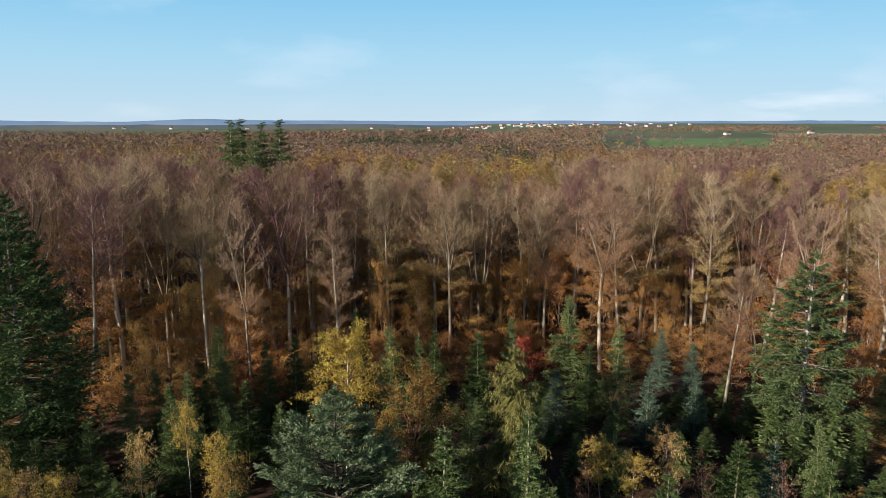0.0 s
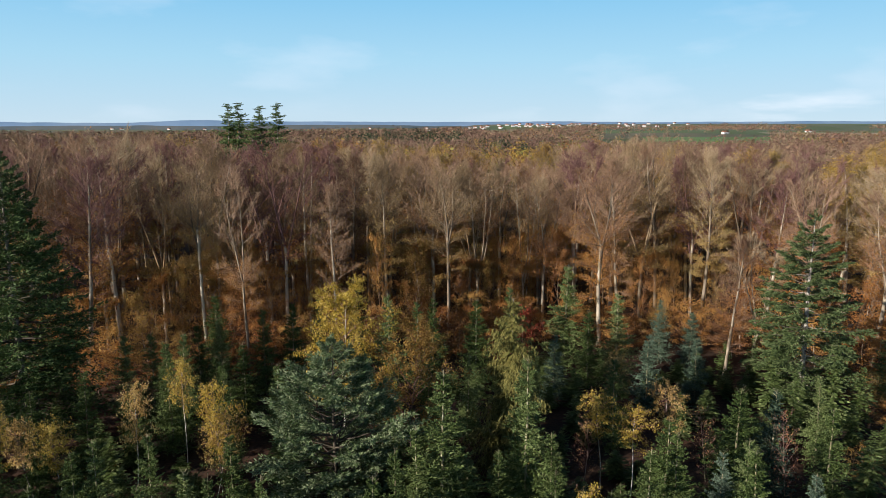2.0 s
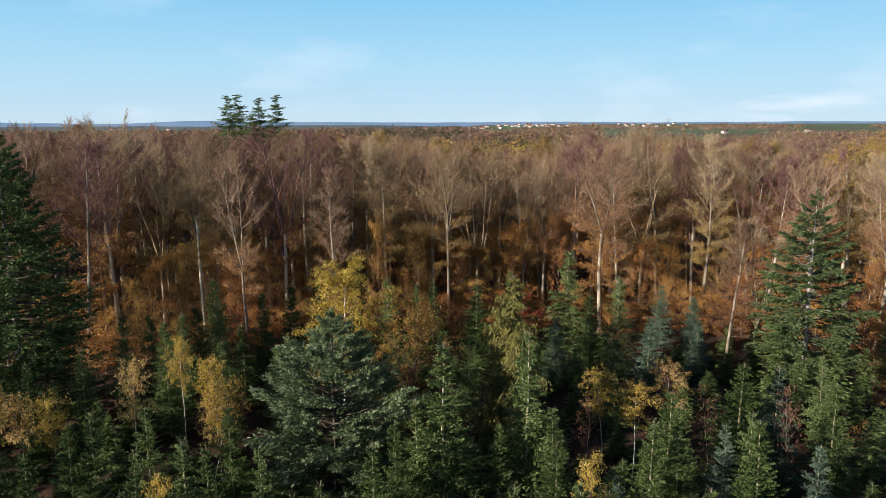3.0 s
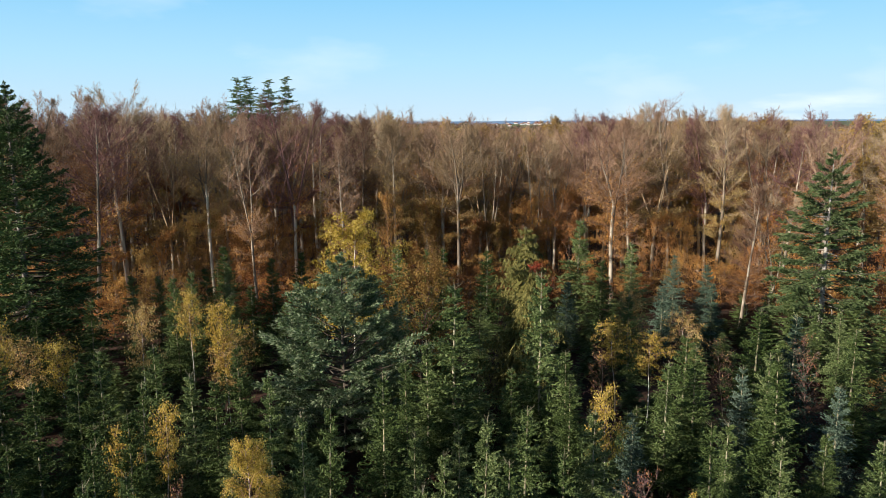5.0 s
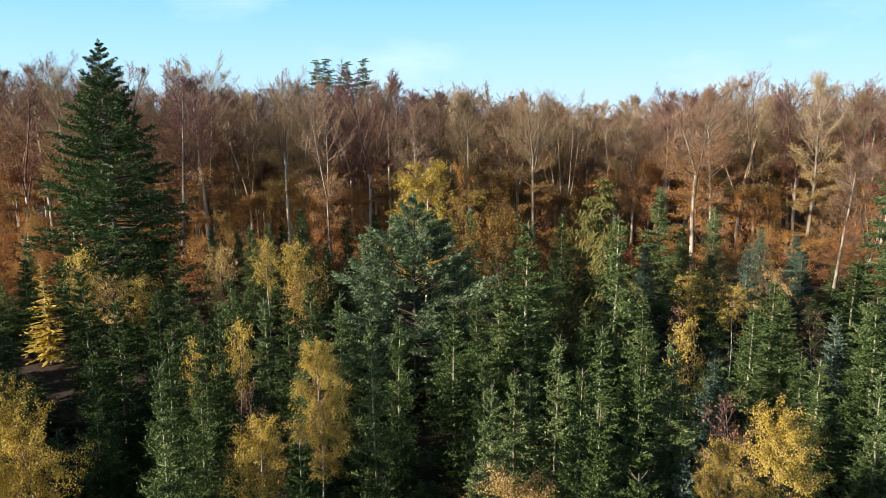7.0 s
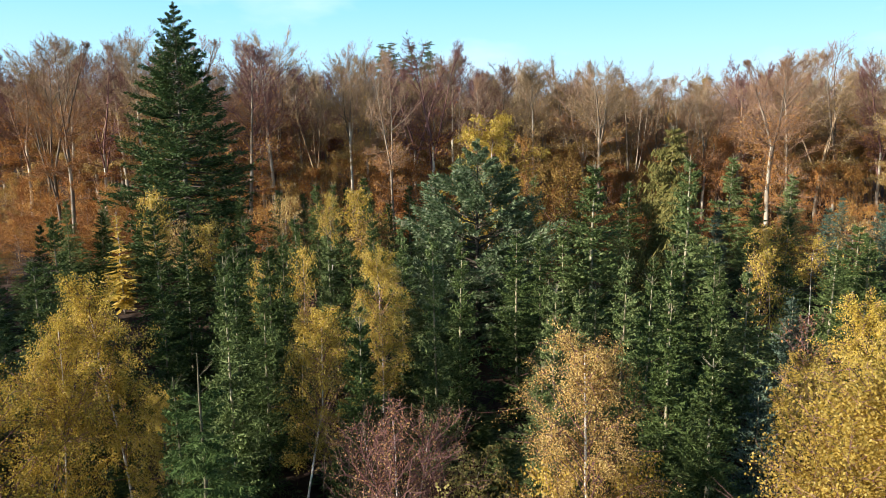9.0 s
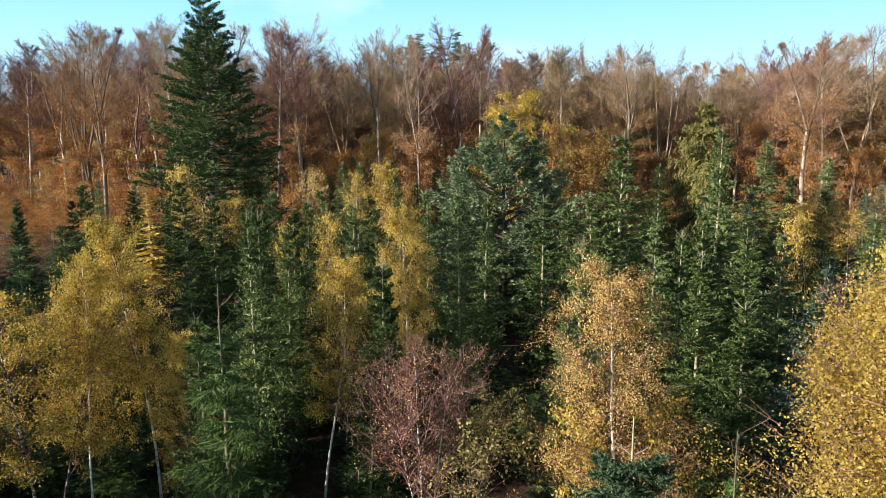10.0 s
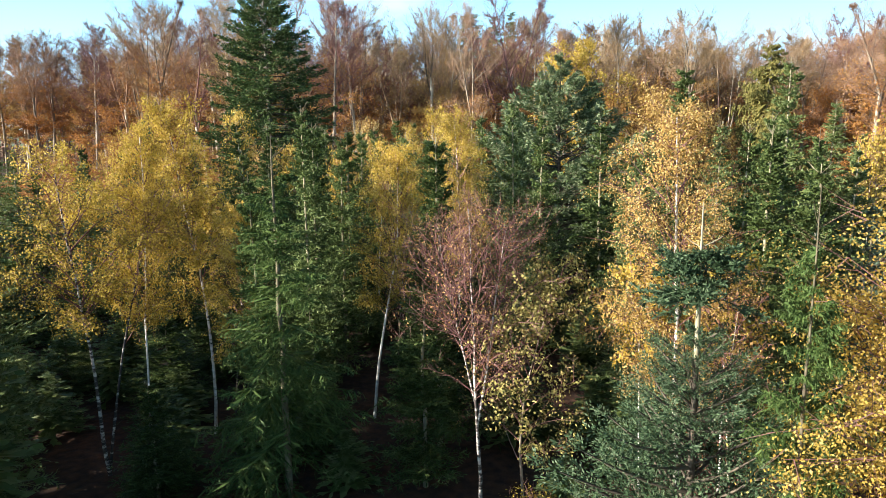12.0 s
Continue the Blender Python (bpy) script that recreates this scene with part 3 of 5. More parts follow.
def birch(seed, h, r, leaves=2000, size=0.16, low=0.32, limbs=26, fork=False, sparse=1.0, weep=0.5, girth=0.0062, loose=0.09):
    """Trunk and limbs, fine twigs and leaves of a slim birch."""
    g = np.random.default_rng(seed)
    wood, boughs, leaf_p, twig_p, twig_d, twig_l = [], [], [], [], [], []
    mains = [stems(g, (0, 0, 0), (g.normal(0, 0.05), g.normal(0, 0.05), 1), h * 0.97, girth * h, 0.05, 9, 0.05)]
    if fork:
        at = 0.01 if fork == "base" else 0.30
        b, d = sample(mains[0][0], [at])
        mains.append(stems(g, b[0], (0.10 if at < 0.1 else 0.3, -0.06, 1), h * (0.92 - at), girth * h * 0.75, 0.05, 7, 0.12))
        if at > 0.1:
            b, d = sample(mains[0][0], [0.36])
            mains.append(stems(g, b[0], (-0.3, 0.2, 1), h * 0.55, girth * h * 0.55, 0.05, 7, 0.12))
    for pts, rads in mains:
        wood.append(joined([tube(pts, np.maximum(rads, 0.015), 7)]))
    per = max(1, int(leaves / (limbs * 7)))
    for i in range(limbs):
        pts = mains[i % len(mains)][0]
        u = low + (0.97 - low) * ((i + g.uniform(0, 1)) / limbs) if len(mains) == 1 else g.uniform(0.25 if i % len(mains) and fork != "base" else low, 0.97)
        b, d = sample(pts, [u])
        a = i * 2.4 + g.uniform(-0.4, 0.4)
        rel = np.clip((b[0][2] / h - low) / (1 - low), 0, 1)
        reach = r * (0.28 + 0.72 * np.sin(np.pi * min(1, 0.16 + 0.84 * rel) ** 0.9)) * g.uniform(0.75, 1.1)
        lp, lr = stems(g, b[0], (math.cos(a), math.sin(a), 1.0 + 0.9 * rel), reach * 1.35, 0.010 + 0.008 * reach, 0.12, 5, -0.08)
        boughs.append(tube(lp, np.maximum(lr, 0.008), 4))
        us = 1 - 0.8 * g.uniform(0, 1, 7) ** 1.4
        tb, td = sample(lp, us)
        dd = unit(td + g.normal(0, 0.75, (7, 3)) + np.array([0, 0, -weep * 0.6]))
        tl = reach * g.uniform(0.25, 0.5, 7) + 0.25
        twig_p.append(tb), twig_d.append(dd), twig_l.append(tl)
        q = np.repeat(np.arange(7), per)
        w = g.uniform(0.05, 1.05, len(q))
        pos = tb[q] + dd[q] * (tl[q] * w)[:, None] + g.normal(0, loose + 0.02 * r, (len(q), 3))
        pos[:, 2] -= weep * (w * tl[q]) ** 2 * 0.35
        leaf_p.append(pos)
    p = np.concatenate(leaf_p)
    p = p[g.uniform(0, 1, len(p)) < sparse]
    m = len(p)
    d = g.normal(0, 1, (m, 3)) + np.array([0, 0, -0.6])
    o = unit(p * [1, 1, 0] + g.normal(0, 0.05, (m, 3)) + [0, 0, 0.3 * r])
    crown = joined([blades(p, d, np.cross(o, d) + g.normal(0, 0.8, (m, 3)), size * g.uniform(0.6, 1.3, m), size * g.uniform(0.5, 0.95, m), 0.5)])
    tp, td, tl = np.concatenate(twig_p), np.concatenate(twig_d), np.concatenate(twig_l)
    fine = [thorns(tp, td, g.normal(0, 1, tp.shape), tl, np.full(len(tp), 0.022))]
    q = np.repeat(np.arange(len(tp)), 4)
    fp = tp[q] + td[q] * (tl[q] * g.uniform(0.1, 0.95, len(q)))[:, None]
    fd = td[q] + g.normal(0, 0.6, (len(q), 3))
    fine.append(thorns(fp, fd, g.normal(0, 1, fp.shape), tl[q] * 0.55, np.full(len(q), 0.014)))
    work, true = joined(boughs + fine), np.array([1, 1, h / np.percentile(p[:, 2], 99.6)])
    return [(v * true, f) for v, f in wood], (work[0] * true, work[1]), (crown[0] * true, crown[1])


def strokes(a, b, width, g, flat=0.0):
    """Tapering twigs from points a to points b. flat: 1 lays their faces level."""
    d = b - a
    side = np.cross(d, np.array([0, 0, 1.0])) * flat * 3 + g.normal(0, 1, a.shape) * np.linalg.norm(d, axis=1, keepdims=True)
    return thorns(a, d, side, np.linalg.norm(d, axis=1), np.broadcast_to(width, len(a)))


def beech(seed, h, r, fork=0.0, prongs=3, clear=0.3, boughs=40, seconds=7, tips=9, fine=4, width=0.04, leaves=0, size=0.22, leaf_top=0.6, kept=8, steep=1.0, girth=0.012):
    """A tall beech: trunk, main limbs, a fine domed crown of layered sprays, some leaves kept. fork: height share at which the stem divides."""
    g = np.random.default_rng(seed)
    pts, rads = stems(g, (0, 0, -0.5), (g.normal(0, 0.02), g.normal(0, 0.02), 1), h * (fork + 0.1 if fork else 0.93) + 0.5, girth * h, 0.03, 10, 0.14)
    if fork:
        rads = girth * h * np.linspace(1.0, 0.62, len(pts))
    else:
        rads = girth * h * (1 - 0.92 * np.linspace(0, 1, len(pts)) ** 1.25) + 0.02
    rads[0] *= 1.35
    trunk = joined([tube(pts, rads, 7)])
    mains, limbs = [], []
    if fork:
        for i in range(prongs):
            b, _ = sample(pts, [0.99 - 0.14 * i])
            a = i * 6.283 / prongs + g.uniform(-0.4, 0.4)
            lp, lr = stems(g, b[0], (math.cos(a) * 0.34, math.sin(a) * 0.34, 1), h * (0.86 - fork) * g.uniform(0.8, 1.0), girth * h * (0.6 - 0.06 * i), 0.05, 8, 0.07)
            mains.append(lp)
            limbs.append(joined([tube(lp, np.maximum(lr, 0.022), 6)]))
    mains.append(pts)
    n = boughs
    start, way, length, thick = np.zeros((n, 3)), np.zeros((n, 3)), np.zeros(n), np.zeros(n)
    for i in range(n):
        u = ((i + g.uniform(0, 1)) / n) ** 0.8
        line = mains[i % len(mains)] if fork and u > 0.28 else pts
        z = h * (clear + (0.93 - clear) * u)
        k = np.clip(np.interp(z, line[:, 2], np.linspace(0, 1, len(line))), 0, 0.985)
        b, _ = sample(line, [k])
        z = b[0][2]
        t = np.clip((z / h - clear) / (1 - clear), 0, 1)
        a = i * 2.4 + g.uniform(-0.6, 0.6)
        if line is not pts and np.hypot(b[0][0], b[0][1]) > 0.5:      # limbs of a prong lean outwards
            a = math.atan2(b[0][1], b[0][0]) + g.normal(0, 1.1)
        el = np.radians(np.interp(t, [0, 0.3, 0.6, 1], [6, 30, 50, 66]) * steep + g.normal(0, 9 + 16 * t))
        start[i], way[i] = b[0], (math.cos(a) * math.cos(el), math.sin(a) * math.cos(el), math.sin(el))
        length[i] = r * np.interp(t, [0, 0.25, 0.5, 1], [0.5, 0.8, 0.9, 0.9]) * g.uniform(0.6, 1.1)
        if t > 0.3:       # reach out to a domed crown
            axes = np.array([r * 1.05, r * 1.05, h * 0.38])
            o, w = (b[0] - np.array([0, 0, h * 0.60])) / axes, way[i] / axes
            oo, ow, ww = o @ o, o @ w, w @ w
            if oo < 1:
                length[i] = min(r * 1.0, (math.sqrt(ow * ow + ww * (1 - oo)) - ow) / ww) * g.uniform(0.7, 0.98) + 0.3
        thick[i] = 0.0009 * h + 0.009 * length[i] * (0.5 + 0.6 * t)
    sag = np.interp((start[:, 2] / h), [clear, clear + 0.3, 1], [-0.10, 0.02, 0.06])
    flatway = unit(np.cross(way, np.array([0, 0, 1.0])))

    def along(k, s):
        p = start[k] + way[k] * (length[k] * s)[:, None]
        p[:, 2] += sag[k] * length[k] * s * s
        return p + flatway[k] * (bent[k] * length[k] * np.sin(s * 2.6))[:, None]

    bent = g.normal(0, 0.07, n)
    wood = []
    order = np.argsort(-thick)
    for i in range(n):
        s = np.linspace(0, 1, 6)
        line = along(np.full(6, i), s)
        line[1:] += g.normal(0, 0.05, (5, 3))
        bit = tube(line, np.linspace(thick[i], 0.014, 6), 4)
        limbs.append(joined([bit])) if i in order[:kept] else wood.append(bit)
    m = n * seconds
    k = np.repeat(np.arange(n), seconds)
    s = np.tile((np.arange(seconds) + 0.6) / seconds, n) * 0.8 + 0.18 + g.uniform(-0.05, 0.05, m)
    a = along(k, np.clip(s, 0.1, 1))
    sgn = np.where(np.arange(m) % 2, 1.0, -1.0)
    d = unit(way[k] * 0.95 + flatway[k] * (sgn * g.uniform(0.4, 0.95, m))[:, None] + g.normal(0, 0.16, (m, 3)) + np.array([0, 0, 0.12]))
    ln = length[k] * 0.5 * (1.12 - 0.7 * s) * g.uniform(0.7, 1.25, m) + 0.35
    b = a + d * ln[:, None]
    mid = (a + b) / 2 + g.normal(0, 0.05, a.shape) + np.array([0, 0, 0.03]) * ln[:, None]
    bits = [strokes(a, mid, width * 1.7, g), strokes(mid - (b - a) * 0.06, b, width * 1.2, g)]
    q = np.repeat(np.arange(m), tips)
    u = g.uniform(0.12, 1.0, len(q))
    ta = a[q] + d[q] * (ln[q] * u)[:, None]
    across = unit(np.cross(d, np.array([0, 0, 1.0])))[q]
    td = unit(d[q] * 0.8 + across * g.normal(0, 0.75, len(q))[:, None] + g.normal(0, 0.24, ta.shape) + np.array([0, 0, 0.10]))
    tl = ln[q] * 0.42 * (1.15 - 0.55 * u) * g.uniform(0.6, 1.3, len(q)) + 0.22
    bits.append(strokes(ta, ta + td * tl[:, None], width, g, 0.4))
    w = np.repeat(np.arange(len(q)), fine)
    fa = ta[w] + td[w] * (tl[w] * g.uniform(0.15, 1.0, len(w)))[:, None]
    fd = unit(td[w] + g.normal(0, 0.55, fa.shape) + np.array([0, 0, 0.08]))
    bits.append(strokes(fa, fa + fd * (tl[w] * g.uniform(0.35, 0.8, len(w)))[:, None], width * 0.72, g, 0.4))
    twig = joined(wood + bits)
    true = np.array([1, 1, h / np.percentile((ta + td * tl[:, None])[:, 2], 99.5)])
    leaf = None
    if leaves:
        e = fa + fd * (tl[w] * 0.4)[:, None]
        odds = 1 / (1 + np.exp(np.clip((e[:, 2] / h - leaf_top) * 16, -30, 30))) + 0.004
        e = e[g.choice(len(e), leaves, p=odds / odds.sum())] + g.normal(0, 0.16, (leaves, 3))
        side = g.normal(0, 1, e.shape) * np.array([1, 1, 0.45])
        leaf = joined([blades(e, g.normal(0, 1, e.shape) * np.array([1, 1, 0.5]), side, size * g.uniform(0.6, 1.3, leaves), size * g.uniform(0.45, 0.85, leaves))])
    return (trunk[0] * true, trunk[1]), [(v * true, f) for v, f in limbs], (twig[0] * true, twig[1]), leaf and (leaf[0] * true, leaf[1])


PROTO = {}


def grow(name, kind, x, y, sx, sz, turn=None, tilt=1.2, sink=0.08):
    """A tree of that kind at (x, y), scaled sx across and sz in height. The first is built, the next are copies."""
    make, label, category, *group = KINDS[kind]
    s = random.uniform(0.93, 1.07)
    m = (Matrix.Translation((x, y, land(x, y) - sink))
         @ Euler((radians(random.uniform(-tilt, tilt)), radians(random.uniform(-tilt, tilt)), random.uniform(0, 6.28) if turn is None else radians(turn))).to_matrix().to_4x4())
    if kind not in PROTO:
        ob = root(name)
        make(ob)
        ob.matrix_basis = m @ Matrix.Diagonal((sx * s, sx / s, sz, 1))
        PROTO[kind] = ob
    else:
        k = PROTO[kind].scale
        ob = copy_thing(PROTO[kind], m @ Matrix.Diagonal((sx * s / k[0], sx / s / k[1], sz / k[2], 1)))
        ob.name = name
    return tagged(ob, label, category, *group)


def conifer_kind(needles, stem=FIR_BARK, **shape):
    def make(ob):
        t, c = conifer(**shape)
        part("trunk", t, stem, ob)
        part("crown", c, needles, ob)
    return make


def foxtail_kind(needles, stem=FIR_BARK, **shape):
    def make(ob):
        t, b, c = foxtails(**shape)
        part("trunk", t, stem, ob)
        for v in b:
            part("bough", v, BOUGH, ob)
        part("crown", c, needles, ob)
    return make


def birch_kind(leaf, stem=BIRCH_BARK, twig=RED_TWIG, **shape):
    def make(ob):
        w, f, c = birch(**shape)
        for i, v in enumerate(w):
            part("stem" if i else "trunk", v, stem, ob)
        part("branchwork", f, twig, ob)
        part("crown", c, leaf, ob)
    return make


def beech_kind(twig=TWIG, leaf=RUST, split=True, **shape):
    def make(ob):
        w, arms, f, c = beech(**shape)
        part("trunk", w, BEECH_BARK, ob)
        if split:
            for v in arms:
                part("limb", v, LIMB_BARK, ob)
        else:
            f = (np.concatenate([f[0]] + [v for v, _ in arms]), f[1] + [q + len(f[0]) + sum(len(a[0]) for a in arms[:i]) for i, (_, fq) in enumerate(arms) for q in fq])
        part("bare_crown", f, twig, ob)
        if c:
            part("foliage", c, leaf, ob)
    return make


YOUNG = ("young green fir with a pale leading shoot in the plantation", "fir tree", "plantation firs")
SLIM = ("slender birch in golden autumn leaf among the firs", "birch tree", "plantation birches")
BARE = ("tall bare grey-barked beech at the wood's edge", "beech tree", "beech wood")
COPPER = ("low young beech holding rust-brown autumn leaves", "beech tree", "understorey beeches")
KINDS = {}
for i in range(3):
    KINDS["near_fir_%d" % i] = (conifer_kind(FIR, SHOOT, seed=10 + i, h=12, r=2.2, power=0.9, wild=7, whorl=0.5, twigs=8, subs=7, per=7, fat=1.0, core=0.15, fine=0.06, rise=38, fall=0, droop=0.0, bare=0.7), *YOUNG)
for i in range(5):
    KINDS["fir_%d" % i] = (conifer_kind(FIR, SHOOT, seed=20 + i, h=12, r=2.3, power=0.88, wild=7, whorl=0.54, per=7, twigs=7, subs=4, fat=1.25, fine=0.075, core=0.25, rise=38, fall=-2, droop=0.0, bare=0.7, ragged=0.2), *YOUNG)
for i in range(3):
    KINDS["fill_fir_%d" % i] = (conifer_kind(FIR, SHOOT, seed=26 + i, h=12, r=2.3, power=0.9, whorl=0.6, per=7, twigs=4, fat=1.2, rise=36, fall=-2, droop=0.0), *YOUNG)
for i in range(2):
    KINDS["blue_%d" % i] = (conifer_kind(BLUE_FIR, SHOOT, seed=30 + i, h=11, r=2.2, power=0.88, wild=7, whorl=0.54, per=7, twigs=7, subs=4, fat=1.25, fine=0.075, core=0.25, rise=38, fall=-2, droop=0.0, bare=0.7),
                            "young blue-green fir with frosted needles in the plantation", "fir tree", "plantation firs")
KINDS["spruce"] = (conifer_kind(BRIGHT_FIR, SPRUCE_BARK, seed=41, h=12, r=2.7, twigs=9, subs=6, sprays=3, per=5, whorl=0.5, fine=0.02, core=0.0, droop=0.28, hang=0.45, bare=1.5, wild=9),
                   "bright green young spruce with drooping boughs and a tall leader", "spruce tree", "plantation spruces")
def gapped_fir(ob):
    """A dense lower cone, a bare stretch of stem, a tuft and a long leader."""
    t, b, c = foxtails(seed=43, h=8.3, outline=[(0.4, 3.3), (1.8, 3.4), (3.6, 3.1), (5.4, 2.5), (7.0, 1.6), (7.9, 0.7), (8.25, 0.15)], boughs=120, sub=10, per=64, rise=36, fall=6, needle=0.13, fluff=0.24, bend=0.2, gather=0.1, level=0.7)
    t2, c2 = conifer(seed=53, h=1.3, r=0.95, twigs=6, subs=6, sprays=3, per=7, whorl=0.22, fine=0.03, core=0.2, power=0.35, clear=0.25, wild=12, bare=0.2)
    part("trunk", joined([tube([(0, 0, 0), (0, 0, 4), (0, 0, 7.6)], [0.12, 0.09, 0.058], 8)]), BOUGH, ob)
    part("leader", joined([tube([(0, 0, 7.55), (0, 0, 8.6), (0, 0, 10.8)], [0.056, 0.05, 0.012], 8),
                          tube([(0, 0, 9.9), (0.2, 0.05, 10.0), (0.4, 0.1, 10.12)], [0.012, 0.01, 0.006], 4), tube([(0, 0, 9.9), (-0.2, 0.1, 10.0), (-0.4, 0.1, 10.15)], [0.012, 0.01, 0.006], 4)]), SHOOT, ob)
    for v in b:
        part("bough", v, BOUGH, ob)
    part("crown", c, DENSE_FIR, ob)
    part("top_tuft", (c2[0] + [0, 0, 8.45], c2[1]), DENSE_FIR, ob)


KINDS["wide_fir"] = (gapped_fir, "dense dark green fir with a bare gap below its top", "fir tree", "plantation firs")
KINDS["shrub"] = (birch_kind(GOLD, BEECH_BARK, seed=79, h=3.4, r=1.5, leaves=2600, size=0.1, limbs=22, low=0.1, weep=0.2), "low yellow-leaved shrub on the shaded forest floor", "shrub")
KINDS["old_fir"] = (foxtail_kind(OLD_FIR, BOUGH, seed=44, h=17.9, outline=[(1.8, 4.2), (4.5, 5.8), (8.6, 6.9), (11.2, 5.9), (13.6, 4.0), (15.6, 2.2), (17.0, 0.9), (17.7, 0.2)], boughs=110, sub=9, per=78, rise=40, fall=4,
                                 needle=0.32, fluff=0.36, level=0.6), "broad old green fir with heavy layered boughs", "fir tree")
KINDS["tall_fir"] = (foxtail_kind(DARK_FIR, seed=45, h=33, outline=[(2.0, 7.6), (8.0, 8.0), (15.0, 6.8), (21.0, 4.9), (27.0, 2.9), (30.4, 1.5), (31.8, 0.7), (32.7, 0.15)], boughs=250, sub=9, per=36, rise=32, fall=-16,
                                  needle=0.42, fluff=0.4, bend=0.22, level=0.45, gather=0.25), "very tall dark green fir with a pale trunk", "fir tree")
KINDS["light_fir"] = (foxtail_kind(LIGHT_FIR, FIR_BARK, seed=46, h=27, outline=[(1.5, 4.0), (8.5, 6.0), (13.0, 5.6), (18.5, 3.9), (23.0, 2.3), (25.5, 1.0), (26.6, 0.2)], boughs=112, sub=8, per=60, rise=34, fall=-22,
                                   needle=0.4, fluff=0.3, hang=0.35, gather=0.4, stubs=46), "tall light green fir with bare pale trunk and dead branch stubs", "fir tree")
KINDS["olive"] = (conifer_kind(OLIVE, FIR_BARK, seed=47, h=19, r=4.5, whorl=0.6, per=7, twigs=7, subs=5, sprays=2, power=0.6, rise=15, fall=-20, droop=0.2, hang=1.4, fat=1.8, bare=0.5, ragged=0.3),
                  "old spruce with hanging olive-brown twigs", "spruce tree")
KINDS["larch"] = (conifer_kind(GOLD, FIR_BARK, seed=48, h=12, r=2.4, whorl=0.7, per=5, twigs=5, droop=0.1, fat=1.2),
                  "young larch with golden autumn needles", "larch tree")
KINDS["pine"] = (conifer_kind(DARK_FIR, FIR_BARK, seed=49, h=42, r=3.4, whorl=1.1, per=7, twigs=6, subs=4, fine=0.12, core=0.7, power=0.45, clear=0.66, rise=10, fall=-5, fat=2.4, bare=0.6, ragged=0.35),
                 "tall dark pine standing above the beech wood", "pine tree", "pines above the wood")
for i in range(3):
    KINDS["near_birch_%d" % i] = (birch_kind(GOLD, seed=60 + i, h=13, r=1.9, leaves=24000, size=0.078, limbs=54, low=0.4, weep=0.7, loose=0.06), *SLIM)
KINDS["golden_birch"] = (birch_kind(FULL_GOLD, seed=63, h=13.8, r=2.85, leaves=160000, size=0.068, limbs=190, low=0.06, loose=0.13), "full birch thick with bright yellow leaves", "birch tree", "plantation birches")
KINDS["white_birch"] = (birch_kind(GOLD, seed=64, h=12, r=2.1, leaves=26000, size=0.076, limbs=60, fork="base", low=0.45, weep=0.7, loose=0.06),
                        "white-stemmed birch with forked trunk and yellow leaves", "birch tree", "plantation birches")
KINDS["amber_birch"] = (birch_kind(AMBER, seed=65, h=13, r=1.9, leaves=32000, size=0.06, limbs=60, weep=0.9, loose=0.07, girth=0.0075),
                        "birch with amber leaves on drooping twigs", "birch tree", "plantation birches")
KINDS["red_birch"] = (birch_kind(RED_LEAF, BIRCH_BARK, seed=66, h=10.4, r=1.6, leaves=4600, size=0.065, limbs=120, fork=True, low=0.34, weep=-0.7),
                      "nearly bare birch with purple-red twigs and pale forked stem", "birch tree")
for i in range(2):
    KINDS["birch_%d" % i] = (birch_kind(GOLD, seed=70 + i, h=12, r=2.1, leaves=3000, size=0.17, limbs=30, low=0.58), *SLIM)
KINDS["amber_0"] = (birch_kind(AMBER, seed=73, h=12, r=2.1, leaves=3000, size=0.17, limbs=30, low=0.58), "slender birch in amber autumn leaf among the firs", "birch tree", "plantation birches")
KINDS["big_birch"] = (birch_kind(GOLD, seed=75, h=20, r=4.6, leaves=15000, size=0.19, limbs=40, low=0.35, weep=0.7), "large old birch with golden hanging foliage", "birch tree")
KINDS["oak"] = (birch_kind(OCHRE, BEECH_BARK, seed=76, h=15.5, r=5.0, leaves=12000, size=0.2, limbs=40, low=0.15, weep=0.1), "rounded young oak with russet-brown leaves", "oak tree")
KINDS["bush"] = (birch_kind(RED_LEAF, BEECH_BARK, seed=77, h=9, r=1.9, leaves=500, size=0.16, limbs=30, low=0.15, weep=-0.5), "thin nearly bare birch with red-brown twigs", "birch tree", "plantation birches")
KINDS["oak_bush"] = (birch_kind(OLIVE, BEECH_BARK, seed=78, h=8.3, r=2.0, leaves=6500, size=0.11, limbs=28, low=0.12, weep=0.1), "young oak with olive-green and yellow leaves", "oak tree")
for i, shape in enumerate((dict(fork=0.42, prongs=3, clear=0.22, leaves=5200), dict(clear=0.3, leaves=6400), dict(fork=0.34, prongs=2, clear=0.26, leaves=3600, leaf_top=0.5),
                           dict(fork=0.55, prongs=3, clear=0.38, leaves=5200), dict(clear=0.16, leaves=1800, boughs=52, steep=0.9), dict(fork=0.24, prongs=4, clear=0.3, leaves=4400))):
    KINDS["beech_%d" % i] = (beech_kind((TWIG, PALE_TWIG)[i % 2], (RUST, AMBER, RUST, OCHRE, RUST, RUST)[i], seed=80 + i, h=30, r=6.0, **{"boughs": 46, **shape}), *BARE)
